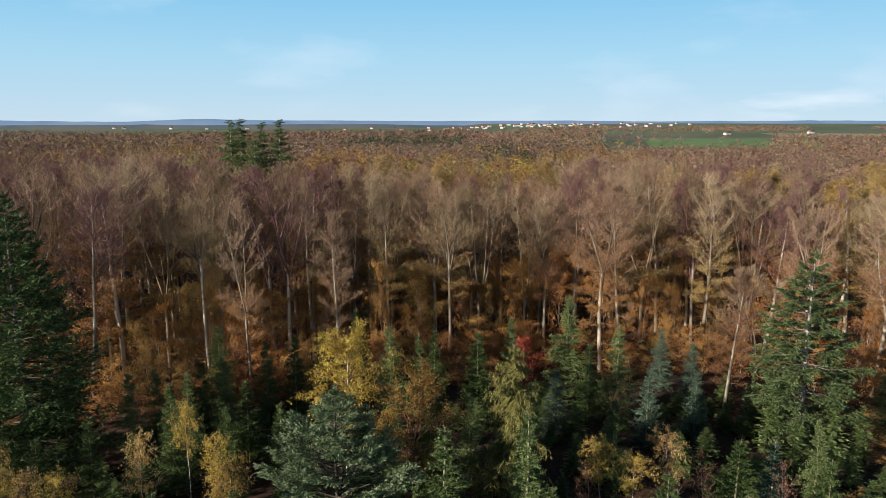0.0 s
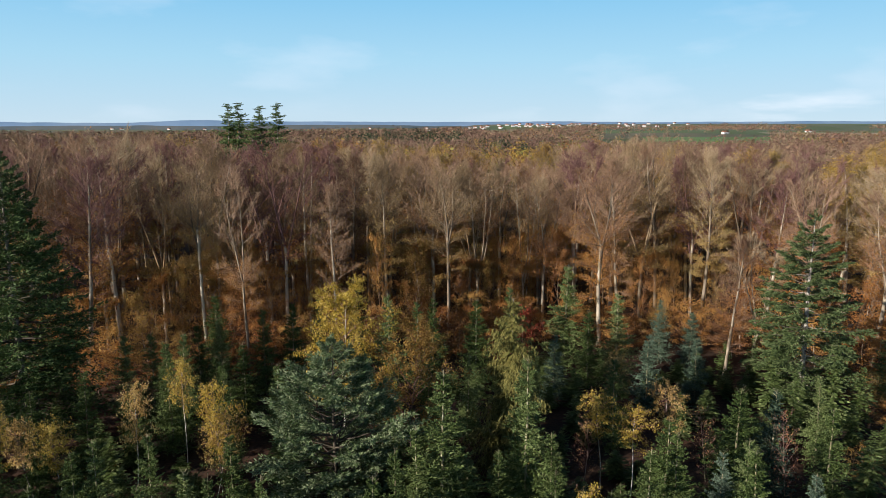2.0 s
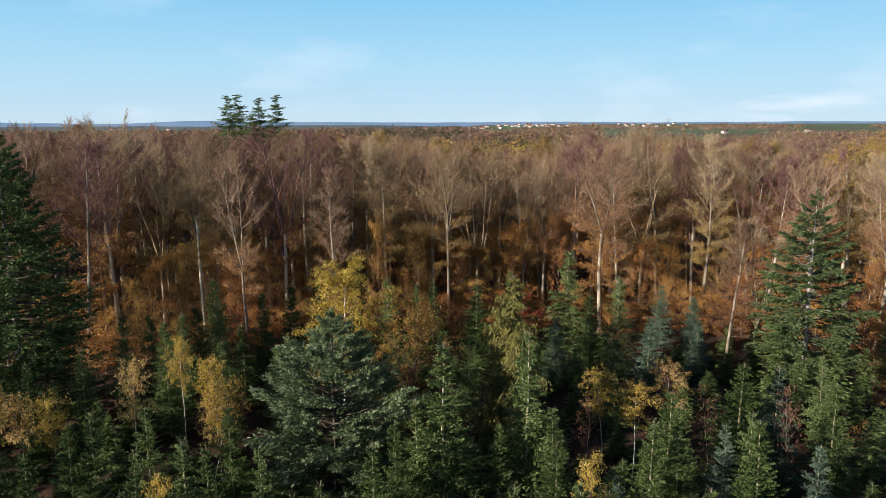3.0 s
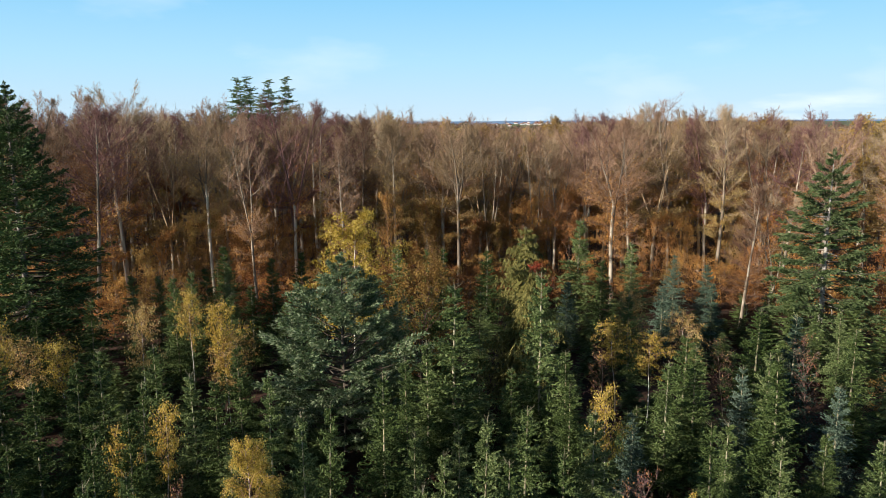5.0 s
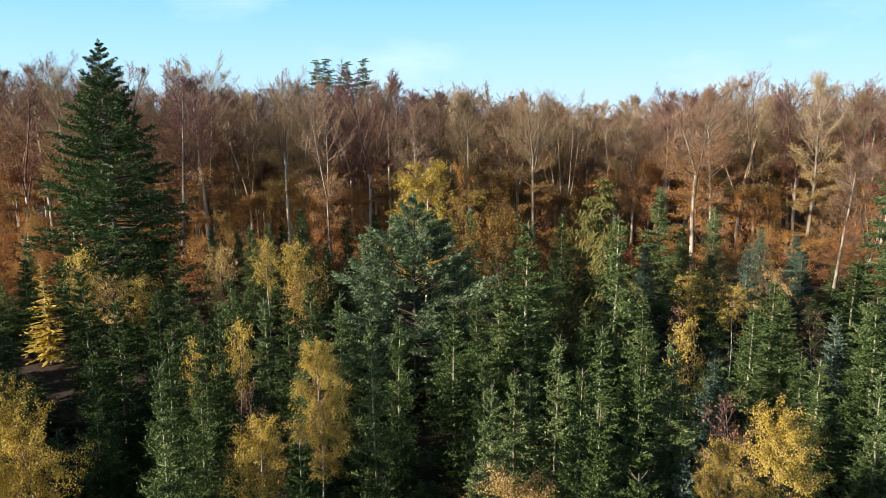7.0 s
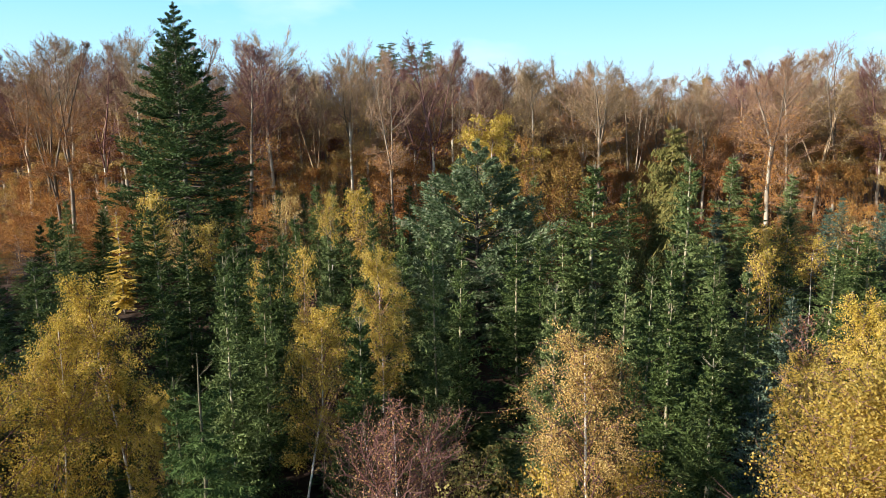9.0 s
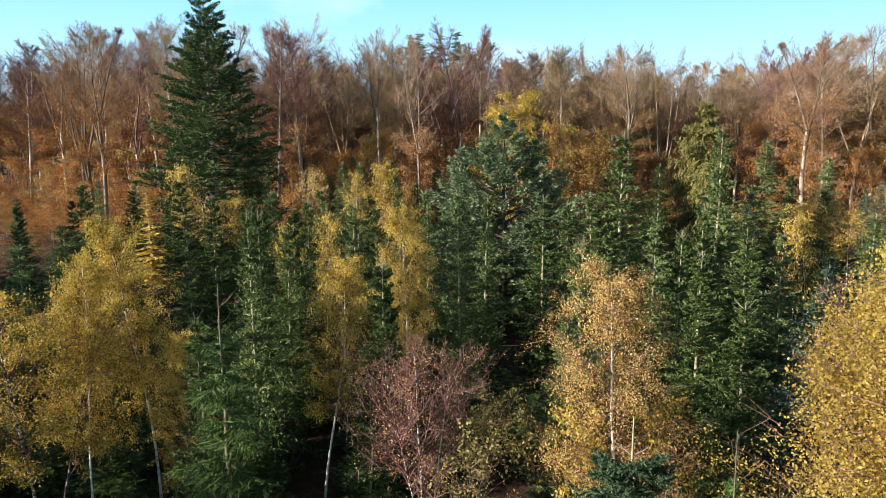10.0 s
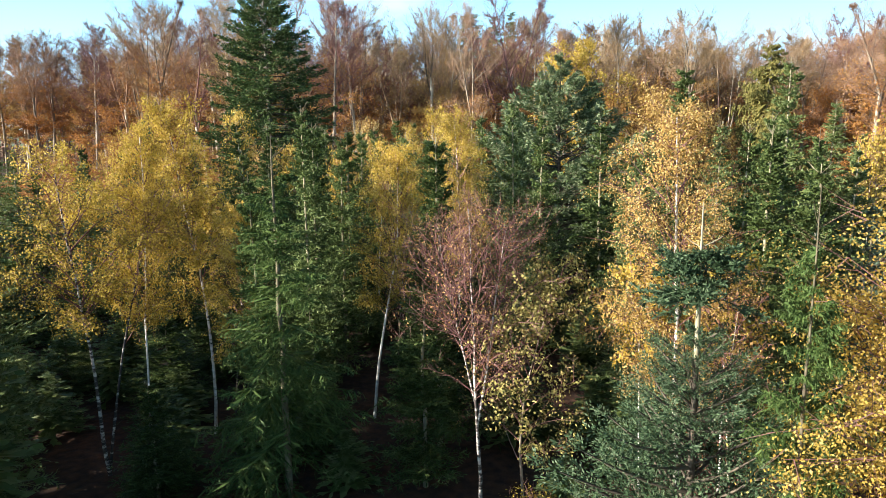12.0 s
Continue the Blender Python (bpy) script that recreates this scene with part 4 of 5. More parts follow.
for i in range(6):
    KINDS["back_beech_%d" % i] = (beech_kind((TWIG, PALE_TWIG, RED_TWIG, TWIG, PALE_TWIG, RED_TWIG)[i], (RUST, OCHRE, RUST, RUST, AMBER, RUST)[i], seed=90 + i, h=30, r=6.4, fork=(0.45, 0, 0.36, 0.5, 0.3, 0)[i], clear=0.3, boughs=38,
                                              tips=8, fine=4, width=0.052, split=False, leaves=(3000, 4200, 1400, 4400, 3000, 2200)[i], size=0.3, leaf_top=(0.55, 0.7, 0.5, 0.6, 0.6, 0.55)[i]), "bare brown beech within the wood", "beech tree", "beech wood")
KINDS["gold_beech"] = (beech_kind(PALE_TWIG, GOLD_BEECH, seed=98, h=30, r=6.2, clear=0.2, boughs=40, tips=8, fine=3, width=0.05, split=False, leaves=5200, size=0.34, leaf_top=0.95), "beech still holding thin yellow-brown leaves", "beech tree", "beech wood")
for i in range(3):
    KINDS["copper_%d" % i] = (birch_kind((RUST, RUST, OCHRE)[i], BEECH_BARK, TWIG, seed=100 + i, h=11, r=3.2, leaves=3600, size=0.2, limbs=30, low=0.06, weep=0.15, loose=0.16), *COPPER)
KINDS["red_tree"] = (birch_kind(CRIMSON, BEECH_BARK, TWIG, seed=110, h=9, r=2.6, leaves=3600, size=0.2, limbs=30, low=0.1, weep=0.1, loose=0.16), "small tree in bright red autumn leaf at the wood's edge", "tree")
PLANTED = []


def stand(name, kind, rows, height, width):
    """Trees of one kind at (x, y, height of the tip, radius)."""
    for i, (x, y, top, r) in enumerate(rows):
        k = kind[i % len(kind)] if isinstance(kind, tuple) else kind
        if name == "beech":
            top += 0.4 + (0.4 if y > 130 else 2.4) * smooth(0, 40, -x) - 1.3 * smooth(10, 40, x)
        grow(name, k, x, y, r / width, (top - land(x, y)) / height)
        PLANTED.append((x, y))


# ---- single trees ----
for name, kind, x, y, top, h, turn in (
        ("old_fir", "old_fir", -9.4, 58.5, 17.9, 17.9, 20), ("tall_fir", "tall_fir", -47.1, 76.0, 33.1, 33, 0), ("light_fir", "light_fir", 44.5, 83.5, 25.5, 27, 0),
        ("olive_spruce", "olive", 7.0, 67.0, 18.9, 19, 0), ("large_birch", "big_birch", -10.0, 69.3, 20.0, 20, 0), ("russet_oak", "oak", -3.2, 69.1, 15.8, 15.5, 0),
        ("larch", "larch", -47.5, 63.6, 10.8, 12, 0), ("spruce", "spruce", -11.9, 18.6, 12.2, 12, 40), ("wide_fir", "wide_fir", 0.4, 14.4, 10.8, 10.8, 0),
        ("white_birch", "white_birch", -19.0, 18.3, 11.9, 12, 60), ("amber_birch", "amber_birch", 0.2, 20.6, 13.1, 13, 0),
        ("golden_birch", "golden_birch", 5.25, 12.4, 14.2, 13.8, 0), ("red_birch", "red_birch", -5.8, 20.2, 10.4, 10.4, 20), ("young_oak", "oak_bush", -4.6, 21.2, 8.3, 8.3, 0)):
    sz = (top - land(x, y)) / h
    grow(name, kind, x, y, 1.0, sz, turn, 0.3)
    PLANTED.append((x, y))
grow("yellow_shrub", "shrub", -3.3, 17.6, 0.8, 0.75)
grow("yellow_shrub", "shrub", -1.7, 16.2, 0.7, 0.6)
grow("spruce", "spruce", 2.2, 13.0, 0.55, 11.3 / 12, 100, 0.3)
PLANTED.append((2.2, 13.0))
for x, y, top in ((-57.0, 191.0, 41.2), (-53.2, 190.5, 41.4), (-47.6, 191.0, 40.6), (-43.4, 190.5, 41.3), (-50.0, 188.0, 36.5)):
    grow("pine", "pine", x, y, 1.05, (top - land(x, y)) / 42)

grow("red_tree", "red_tree", 12.6, 107.0, 1.0, 1.0)
PLANTED.append((12.6, 107.0))

# ---- plantation ----
FF = tuple("fill_fir_%d" % i for i in range(3))
NF, MF, BF = tuple("near_fir_%d" % i for i in range(3)), tuple("fir_%d" % i for i in range(5)), ("blue_0", "blue_1")
# the fir at (-21.3, 15.1) is out of view, put there to shade the spruce
stand("fir", NF, [(-13.4, 19.8, 11.0, 1.5), (-8.4, 23.9, 12.1, 1.8), (3.0, 27.7, 12.2, 2.0), (-1.5, 29.5, 12.3, 1.7), (-1.7, 27.0, 9.8, 1.8), (4.2, 24.5, 11.0, 1.9), (-7.9, 20.8, 8.6, 1.4),
                  (-21.3, 15.1, 11.4, 2.0), (-24.2, 18.6, 11.2, 2.0), (-15.8, 17.0, 4.5, 1.3)], 12, 2.0)
stand("fir", MF, [(-16.0, 28.0, 13.4, 1.7), (2.5, 32.4, 12.2, 1.7), (5.6, 34.3, 12.0, 1.6), (-16.1, 31.6, 12.0, 1.6), (-7.8, 34.9, 13.7, 1.5)], 12, 2.0)
stand("fir", MF, [(-18.6, 33.4, 12.6, 1.9), (-19.5, 35.7, 12.5, 1.8), (-18.9, 38.4, 12.4, 1.8), (-7.3, 37.9, 13.0, 1.6), (1.7, 37.4, 12.4, 1.8), (4.0, 37.9, 12.8, 1.9), (-0.6, 37.1, 10.4, 1.7),
                  (-2.4, 39.7, 10.3, 1.6), (8.8, 41.6, 11.0, 2.0), (15.6, 39.8, 10.9, 1.9), (-4.5, 43.9, 12.6, 2.1), (-11.9, 42.7, 13.1, 1.8), (-17.9, 46.2, 11.9, 1.9), (-16.1, 45.4, 11.6, 1.8),
                  (-26.9, 42.5, 12.5, 2.0), (-20.5, 43.5, 12.2, 1.8), (-3.5, 49.8, 11.7, 1.9), (-1.9, 53.1, 11.9, 1.9), (0.0, 54.0, 16.3, 3.2), (4.7, 54.3, 9.4, 1.7), (9.2, 54.7, 10.5, 2.0)], 12, 2.0)
stand("fir", MF, [(16.0, 50.6, 11.0, 2.1), (18.5, 54.5, 12.1, 2.3), (18.6, 52.1, 11.7, 2.0), (23.3, 48.3, 12.2, 2.1), (24.3, 52.4, 11.1, 2.0), (25.9, 58.4, 13.1, 2.9), (7.3, 56.4, 16.7, 2.9),
                  (-27.8, 49.6, 11.6, 2.0), (-26.3, 50.1, 12.1, 1.8), (-22.6, 51.0, 12.3, 2.0), (-16.3, 51.2, 12.2, 1.8), (-34.1, 50.2, 13.0, 2.2), (-37.7, 43.2, 13.3, 2.0), (-33.8, 36.8, 11.2, 1.9),
                  (-34.7, 65.4, 12.3, 2.0), (-38.5, 62.8, 11.2, 2.0), (-22.0, 68.0, 12.2, 2.0), (34.4, 58.4, 11.2, 2.2), (-1.4, 70.0, 12.0, 2.0), (25.4, 45.6, 7.6, 1.6)], 12, 2.0)
stand("fir", MF, [(-29.0, 71.9, 13.2, 2.1), (-28.9, 75.7, 12.9, 2.0), (-29.6, 83.2, 12.0, 2.1), (-28.3, 87.5, 11.5, 2.0), (-23.7, 91.4, 11.5, 2.1), (-23.3, 80.2, 10.3, 2.1), (-7.3, 95.4, 12.6, 2.5),
                  (-3.0, 90.5, 13.0, 2.0), (4.8, 95.6, 11.8, 2.4), (9.8, 98.3, 13.0, 2.0), (18.7, 104.3, 14.8, 3.2), (24.3, 94.4, 13.0, 2.8), (19.9, 92.6, 11.0, 2.2), (-20.3, 93.3, 12.0, 2.0),
                  (-17.2, 96.0, 12.0, 2.0), (-13.1, 103.0, 13.0, 2.3), (-1.3, 96.0, 12.0, 2.0), (-36.6, 78.7, 12.0, 2.1), (-31.7, 97.4, 12.0, 2.4), (-34.9, 81.7, 11.2, 2.0), (18.9, 73.5, 10.6, 1.9)], 12, 2.0)
stand("blue_fir", BF, [(14.5, 87.6, 9.1, 1.9), (25.8, 84.9, 9.8, 2.1), (32.6, 86.7, 8.9, 1.9), (34.0, 106.6, 9.0, 2.2), (36.1, 99.1, 9.0, 2.3), (22.4, 52.8, 9.9, 1.9), (30.1, 60.4, 12.0, 2.3),
                       (12.3, 46.0, 9.0, 1.7), (28.5, 50.0, 9.5, 2.0), (6.8, 29.5, 9.4, 1.6)], 11, 2.1)
stand("birch", tuple("near_birch_%d" % i for i in range(3)), [(-17.5, 22.4, 13.5, 2.3), (-18.4, 20.0, 12.6, 1.6), (-11.9, 25.6, 11.6, 2.1), (10.9, 27.8, 12.8, 2.3), (-10.3, 33.5, 13.0, 1.9),
                                                              (-15.0, 20.2, 9.8, 1.4), (8.6, 32.4, 9.2, 1.5)], 13, 2.5)
stand("birch", ("birch_0", "amber_0", "birch_1"), [(-35.4, 53.4, 14.0, 1.7), (-27.3, 58.6, 12.9, 1.6), (-26.3, 68.6, 12.4, 1.5), (-19.0, 57.0, 14.0, 1.9), (-20.2, 57.8, 11.0, 1.9), (-19.9, 38.9, 11.2, 1.1),
                                                   (-18.3, 41.0, 11.6, 1.2), (22.7, 63.7, 11.2, 1.9), (17.9, 62.0, 10.0, 2.2), (15.6, 64.5, 10.5, 2.1), (19.5, 75.6, 10.2, 1.4), (10.0, 43.5, 11.7, 1.5),
                                                   (-33.0, 57.5, 11.0, 2.1), (-36.0, 58.5, 10.9, 1.7), (1.5, 21.8, 8.5, 1.6), (-0.9, 21.6, 8.6, 1.5), (-44.5, 66.0, 9.0, 1.6), (-32.0, 38.0, 8.8, 1.6)], 12, 2.6)
stand("brown_birch", "bush", [(11.3, 34.8, 10.2, 1.7), (31.1, 58.7, 10.6, 1.5), (-13.7, 34.1, 10.6, 0.9), (-13.0, 31.0, 9.0, 1.2), (14.0, 65.0, 8.0, 1.6), (1.8, 18.8, 8.0, 1.6), (26.5, 66.0, 8.0, 1.7)], 9, 2.2)


def free(x, y, gap):
    return all((x - a) ** 2 + (y - b) ** 2 > gap * gap for a, b in PLANTED)


def fill_plantation(count, gap, low, high):
    """Places and sizes for the rest of the plantation."""
    made, tries = [], 0
    while len(made) < count and tries < 20000:
        tries += 1
        y = random.uniform(17, 98) if random.random() < 0.7 else random.uniform(17, 60)
        x = random.uniform(-1.1 * y - 12, 0.66 * y + 4)
        if x < -66 and y > 66 or x > 44 and y > 78 or y > 84 + 0.25 * (x + 40) and x < 10 or (y < 26 and -10 < x < 9) or (abs(x + 0.14 * y) < 3.2 and y < 57):
            continue
        if not free(x, y, gap):
            continue
        made.append((x, y, random.uniform(0.75, 1.0), random.uniform(low, high) * (0.8 if y < 30 else 1) / 12))
        PLANTED.append((x, y))
    return sorted(made, key=lambda m: m[0] ** 2 + m[1] ** 2)


def thicket(rows):
    """The farther young firs, joined: too many and too hidden to tell apart. Also the unseen firs added for shade."""
    t, c = conifer(seed=29, h=12, r=2.2, whorl=0.66, per=6, twigs=2, fat=2.0)
    v, f = c
    vs, fs, n = [], [], 0
    for x, y, sx, sz in rows:
        a = random.uniform(0, 6.28)
        q = v * [sx, sx, sz]
        q = np.column_stack([q[:, 0] * math.cos(a) - q[:, 1] * math.sin(a) + x, q[:, 0] * math.sin(a) + q[:, 1] * math.cos(a) + y, q[:, 2] + land(x, y)])
        vs.append(q)
        fs += [k + n for k in f]
        n += len(v)
    tagged(new("fir_thicket", mesh_of("fir_thicket", np.concatenate(vs), fs, FIR)), "dark thicket of young plantation firs standing close together, with unseen firs added to cast shade", "fir trees", kind="stuff")


for x, y, sx, sz in fill_plantation(40, 3.8, 8.6, 11.4):
    grow("fir", random.choice(MF), x, y, sx, sz)
FILL = fill_plantation(170, 2.4, 3.4, 6.4)
for x, y, sx, sz in FILL[:90]:
    grow("fir", random.choice(NF if y < 22 and x > -1.2 * y else MF if y < 36 else FF), x, y, sx, sz)
BESIDE = []
for i in range(44):       # unseen firs beside and behind the camera, added for the shade they cast
    x, y = (random.uniform(-38, -17), random.uniform(1, 13)) if i % 2 else (random.uniform(-30, -9), random.uniform(-30, 0))
    if free(x, y, 2.8):
        BESIDE.append((x, y, random.uniform(0.9, 1.1), random.uniform(0.62, 0.8) if i % 2 else random.uniform(0.5, 0.7)))
        PLANTED.append((x, y))
for i in range(16):       # unseen rows to the west, added to shade the near trees' lower parts
    y = -16 + 1.8 * i
    BESIDE.append((-36 + random.uniform(-4, 4), y, 1.3, random.uniform(1.2, 1.32) if y < 2 else random.uniform(0.9, 1.0)))
for i in range(70):       # seedling firs on the floor
    x, y = random.uniform(-30, 4), random.uniform(17, 52)
    if x > -0.95 * y - 6 and free(x, y, 1.6):
        BESIDE.append((x, y, random.uniform(0.5, 0.75), random.uniform(0.16, 0.34)))
for i in range(70):
    x, y = random.uniform(-8, 42), random.uniform(54, 100)
    if x < 0.6 * y and free(x, y, 2.2):
        BESIDE.append((x, y, random.uniform(0.6, 0.9), random.uniform(0.2, 0.4)))
for i in range(18):       # an assumed older stand to the west, unseen, added for its long shadow over the plantation
    y = 4 + 2.6 * i + random.uniform(-1, 1)
    BESIDE.append((min(-56.0, -1.3 * y - 8) - random.uniform(0, 3) - 5 * (i % 2), y, 2.0, random.uniform(1.8, 2.05)))
# more unseen firs, set sunward of the spruce and left corner to shade them
BESIDE += [(-19.8, 12.6, 1.2, 0.8), (-22.5, 12.2, 1.2, 0.75), (-27.5, 15.5, 1.1, 0.8), (-30.0, 18.5, 1.1, 0.85), (-29.5, 13.5, 1.1, 0.8), (-33.0, 20.0, 1.1, 0.85), (-14.8, 8.0, 1.0, 0.6)]
for i in range(40):       # the plantation's ragged eastern corner
    x, y = random.uniform(38, 66), random.uniform(60, 96)
    if x < 0.74 * y and free(x, y, 2.4):
        BESIDE.append((x, y, random.uniform(0.8, 1.1), random.uniform(0.4, 0.8)))
        PLANTED.append((x, y))
thicket(FILL[90:] + BESIDE)

# ---- beech wood ----
FRONT = tuple("beech_%d" % i for i in range(6))
stand("beech", FRONT, [(12.2, 145.0, 27.2, 5.2), (46.5, 123.4, 32.0, 4.8), (19.3, 131.0, 27.6, 4.6), (1.2, 118.0, 28.0, 4.6), (-17.5, 133.4, 29.0, 4.4), (-54.4, 116.0, 31.8, 5.2), (-57.2, 117.5, 31.0, 4.6),
                       (-45.5, 136.5, 31.2, 5.6), (-28.3, 100.8, 27.0, 3.4), (-30.8, 137.7, 31.0, 5.0), (-16.6, 110.3, 25.0, 3.8), (15.5, 130.0, 27.0, 3.6), (26.8, 116.4, 29.0, 5.2), (40.7, 148.7, 33.0, 5.0),
                       (43.8, 141.2, 33.8, 5.6), (52.5, 158.0, 32.0, 4.6), (40.5, 97.2, 21.0, 3.6), (44.8, 98.0, 21.0, 3.6), (66.0, 104.0, 26.0, 5.0), (-10.0, 124.0, 28.5, 4.4)], 29.5, 5.0)
stand("beech", FRONT, [(-62.0, 104.0, 30.0, 4.8), (-66.5, 98.0, 29.0, 4.6), (-72.0, 108.0, 31.5, 5.4), (-58.5, 92.0, 27.5, 4.2), (-80.0, 112.0, 31.0, 5.2), (-88.0, 104.0, 31.0, 5.2), (-76.0, 92.0, 29.0, 4.8),
                       (-97.0, 118.0, 32.0, 5.6), (-38.0, 118.0, 29.5, 4.6), (-37.0, 108.0, 27.0, 4.0), (33.0, 128.0, 30.0, 4.8), (56.0, 128.0, 31.0, 5.2), (60.0, 112.0, 28.0, 4.8), (72.0, 118.0, 29.0, 5.4),
                       (78.0, 104.0, 27.0, 5.2), (84.0, 122.0, 30.0, 5.6), (92.0, 110.0, 29.0, 5.4), (7.0, 131.0, 28.0, 4.4), (-4.5, 140.0, 29.0, 5.0), (-23.0, 122.0, 28.5, 4.4)], 29.5, 5.0)


def fill_wood():
    """The rest of the beech wood, row behind row, and the leafy young beeches under it."""
    edge = lambda x: 112 + 12 * math.sin(x * 0.045 + 0.6) + (-14 if x < -50 else 0) - 10 * smooth(45, 75, x)
    back = tuple("back_beech_%d" % i for i in range(6))
    made, tries = 0, 0
    while made < 250 and tries < 30000:
        tries += 1
        y = 98 + 104 * random.random() ** 0.85
        x = random.uniform(-1.15 * y - 8, 0.7 * y) if y < 150 else random.uniform(-0.95 * y, 0.7 * y)
        if y < edge(x) + 8 or not free(x, y, 7.2 if y < 150 else 8.2):
            continue
        top = 29.0 + 2.6 * noise.noise((x * 0.03, y * 0.03, 1.0)) + random.uniform(-2.4, 2.2) + 3.6 * smooth(0, 45, -x)
        if -70 < x < -26:       # lower crowns before the pines
            top = min(top, 31.5)
        golden = (-40 < x < 30 and y > 176) or (70 < x and 130 < y < 190)
        kind = "gold_beech" if random.random() < (0.5 if golden else 0.05) else random.choice(back)
        grow("beech", kind, x, y, random.uniform(0.8, 1.15), (top - land(x, y)) / 30)
        PLANTED.append((x, y))
        made += 1
    made, tries = 0, 0
    while made < 235 and tries < 12000:
        tries += 1
        x = random.uniform(-130, 95)
        y = edge(x) + random.uniform(-10, 8) if random.random() < 0.6 else edge(x) + random.uniform(8, 36)
        if x > 0.8 * y or x < -1.3 * y or not free(x, y, 2.6):
            continue
        grow("young_beech", "copper_%d" % (0 if random.random() < 0.45 else 1 if random.random() < 0.55 else 2), x, y, random.uniform(0.75, 1.2), (random.uniform(0.35, 0.85) if y < edge(x) + 4 else random.uniform(0.9, 1.8)) * (0.7 if x < -48 else 1))
        PLANTED.append((x, y))
        made += 1


fill_wood()
for i in range(120):
    x, y = (random.uniform(-5, 48), random.uniform(104, 128)) if i % 4 > 1 else (random.uniform(36, 76), random.uniform(58, 106)) if i % 4 else (random.uniform(-105, -58), random.uniform(58, 104))
    if x < 0.8 * y and x > -1.3 * y and free(x, y, 3.2):
        grow("young_beech", "copper_%d" % (i % 3), x, y, random.uniform(0.7, 1.1), random.uniform(0.3, 0.75))
        PLANTED.append((x, y))


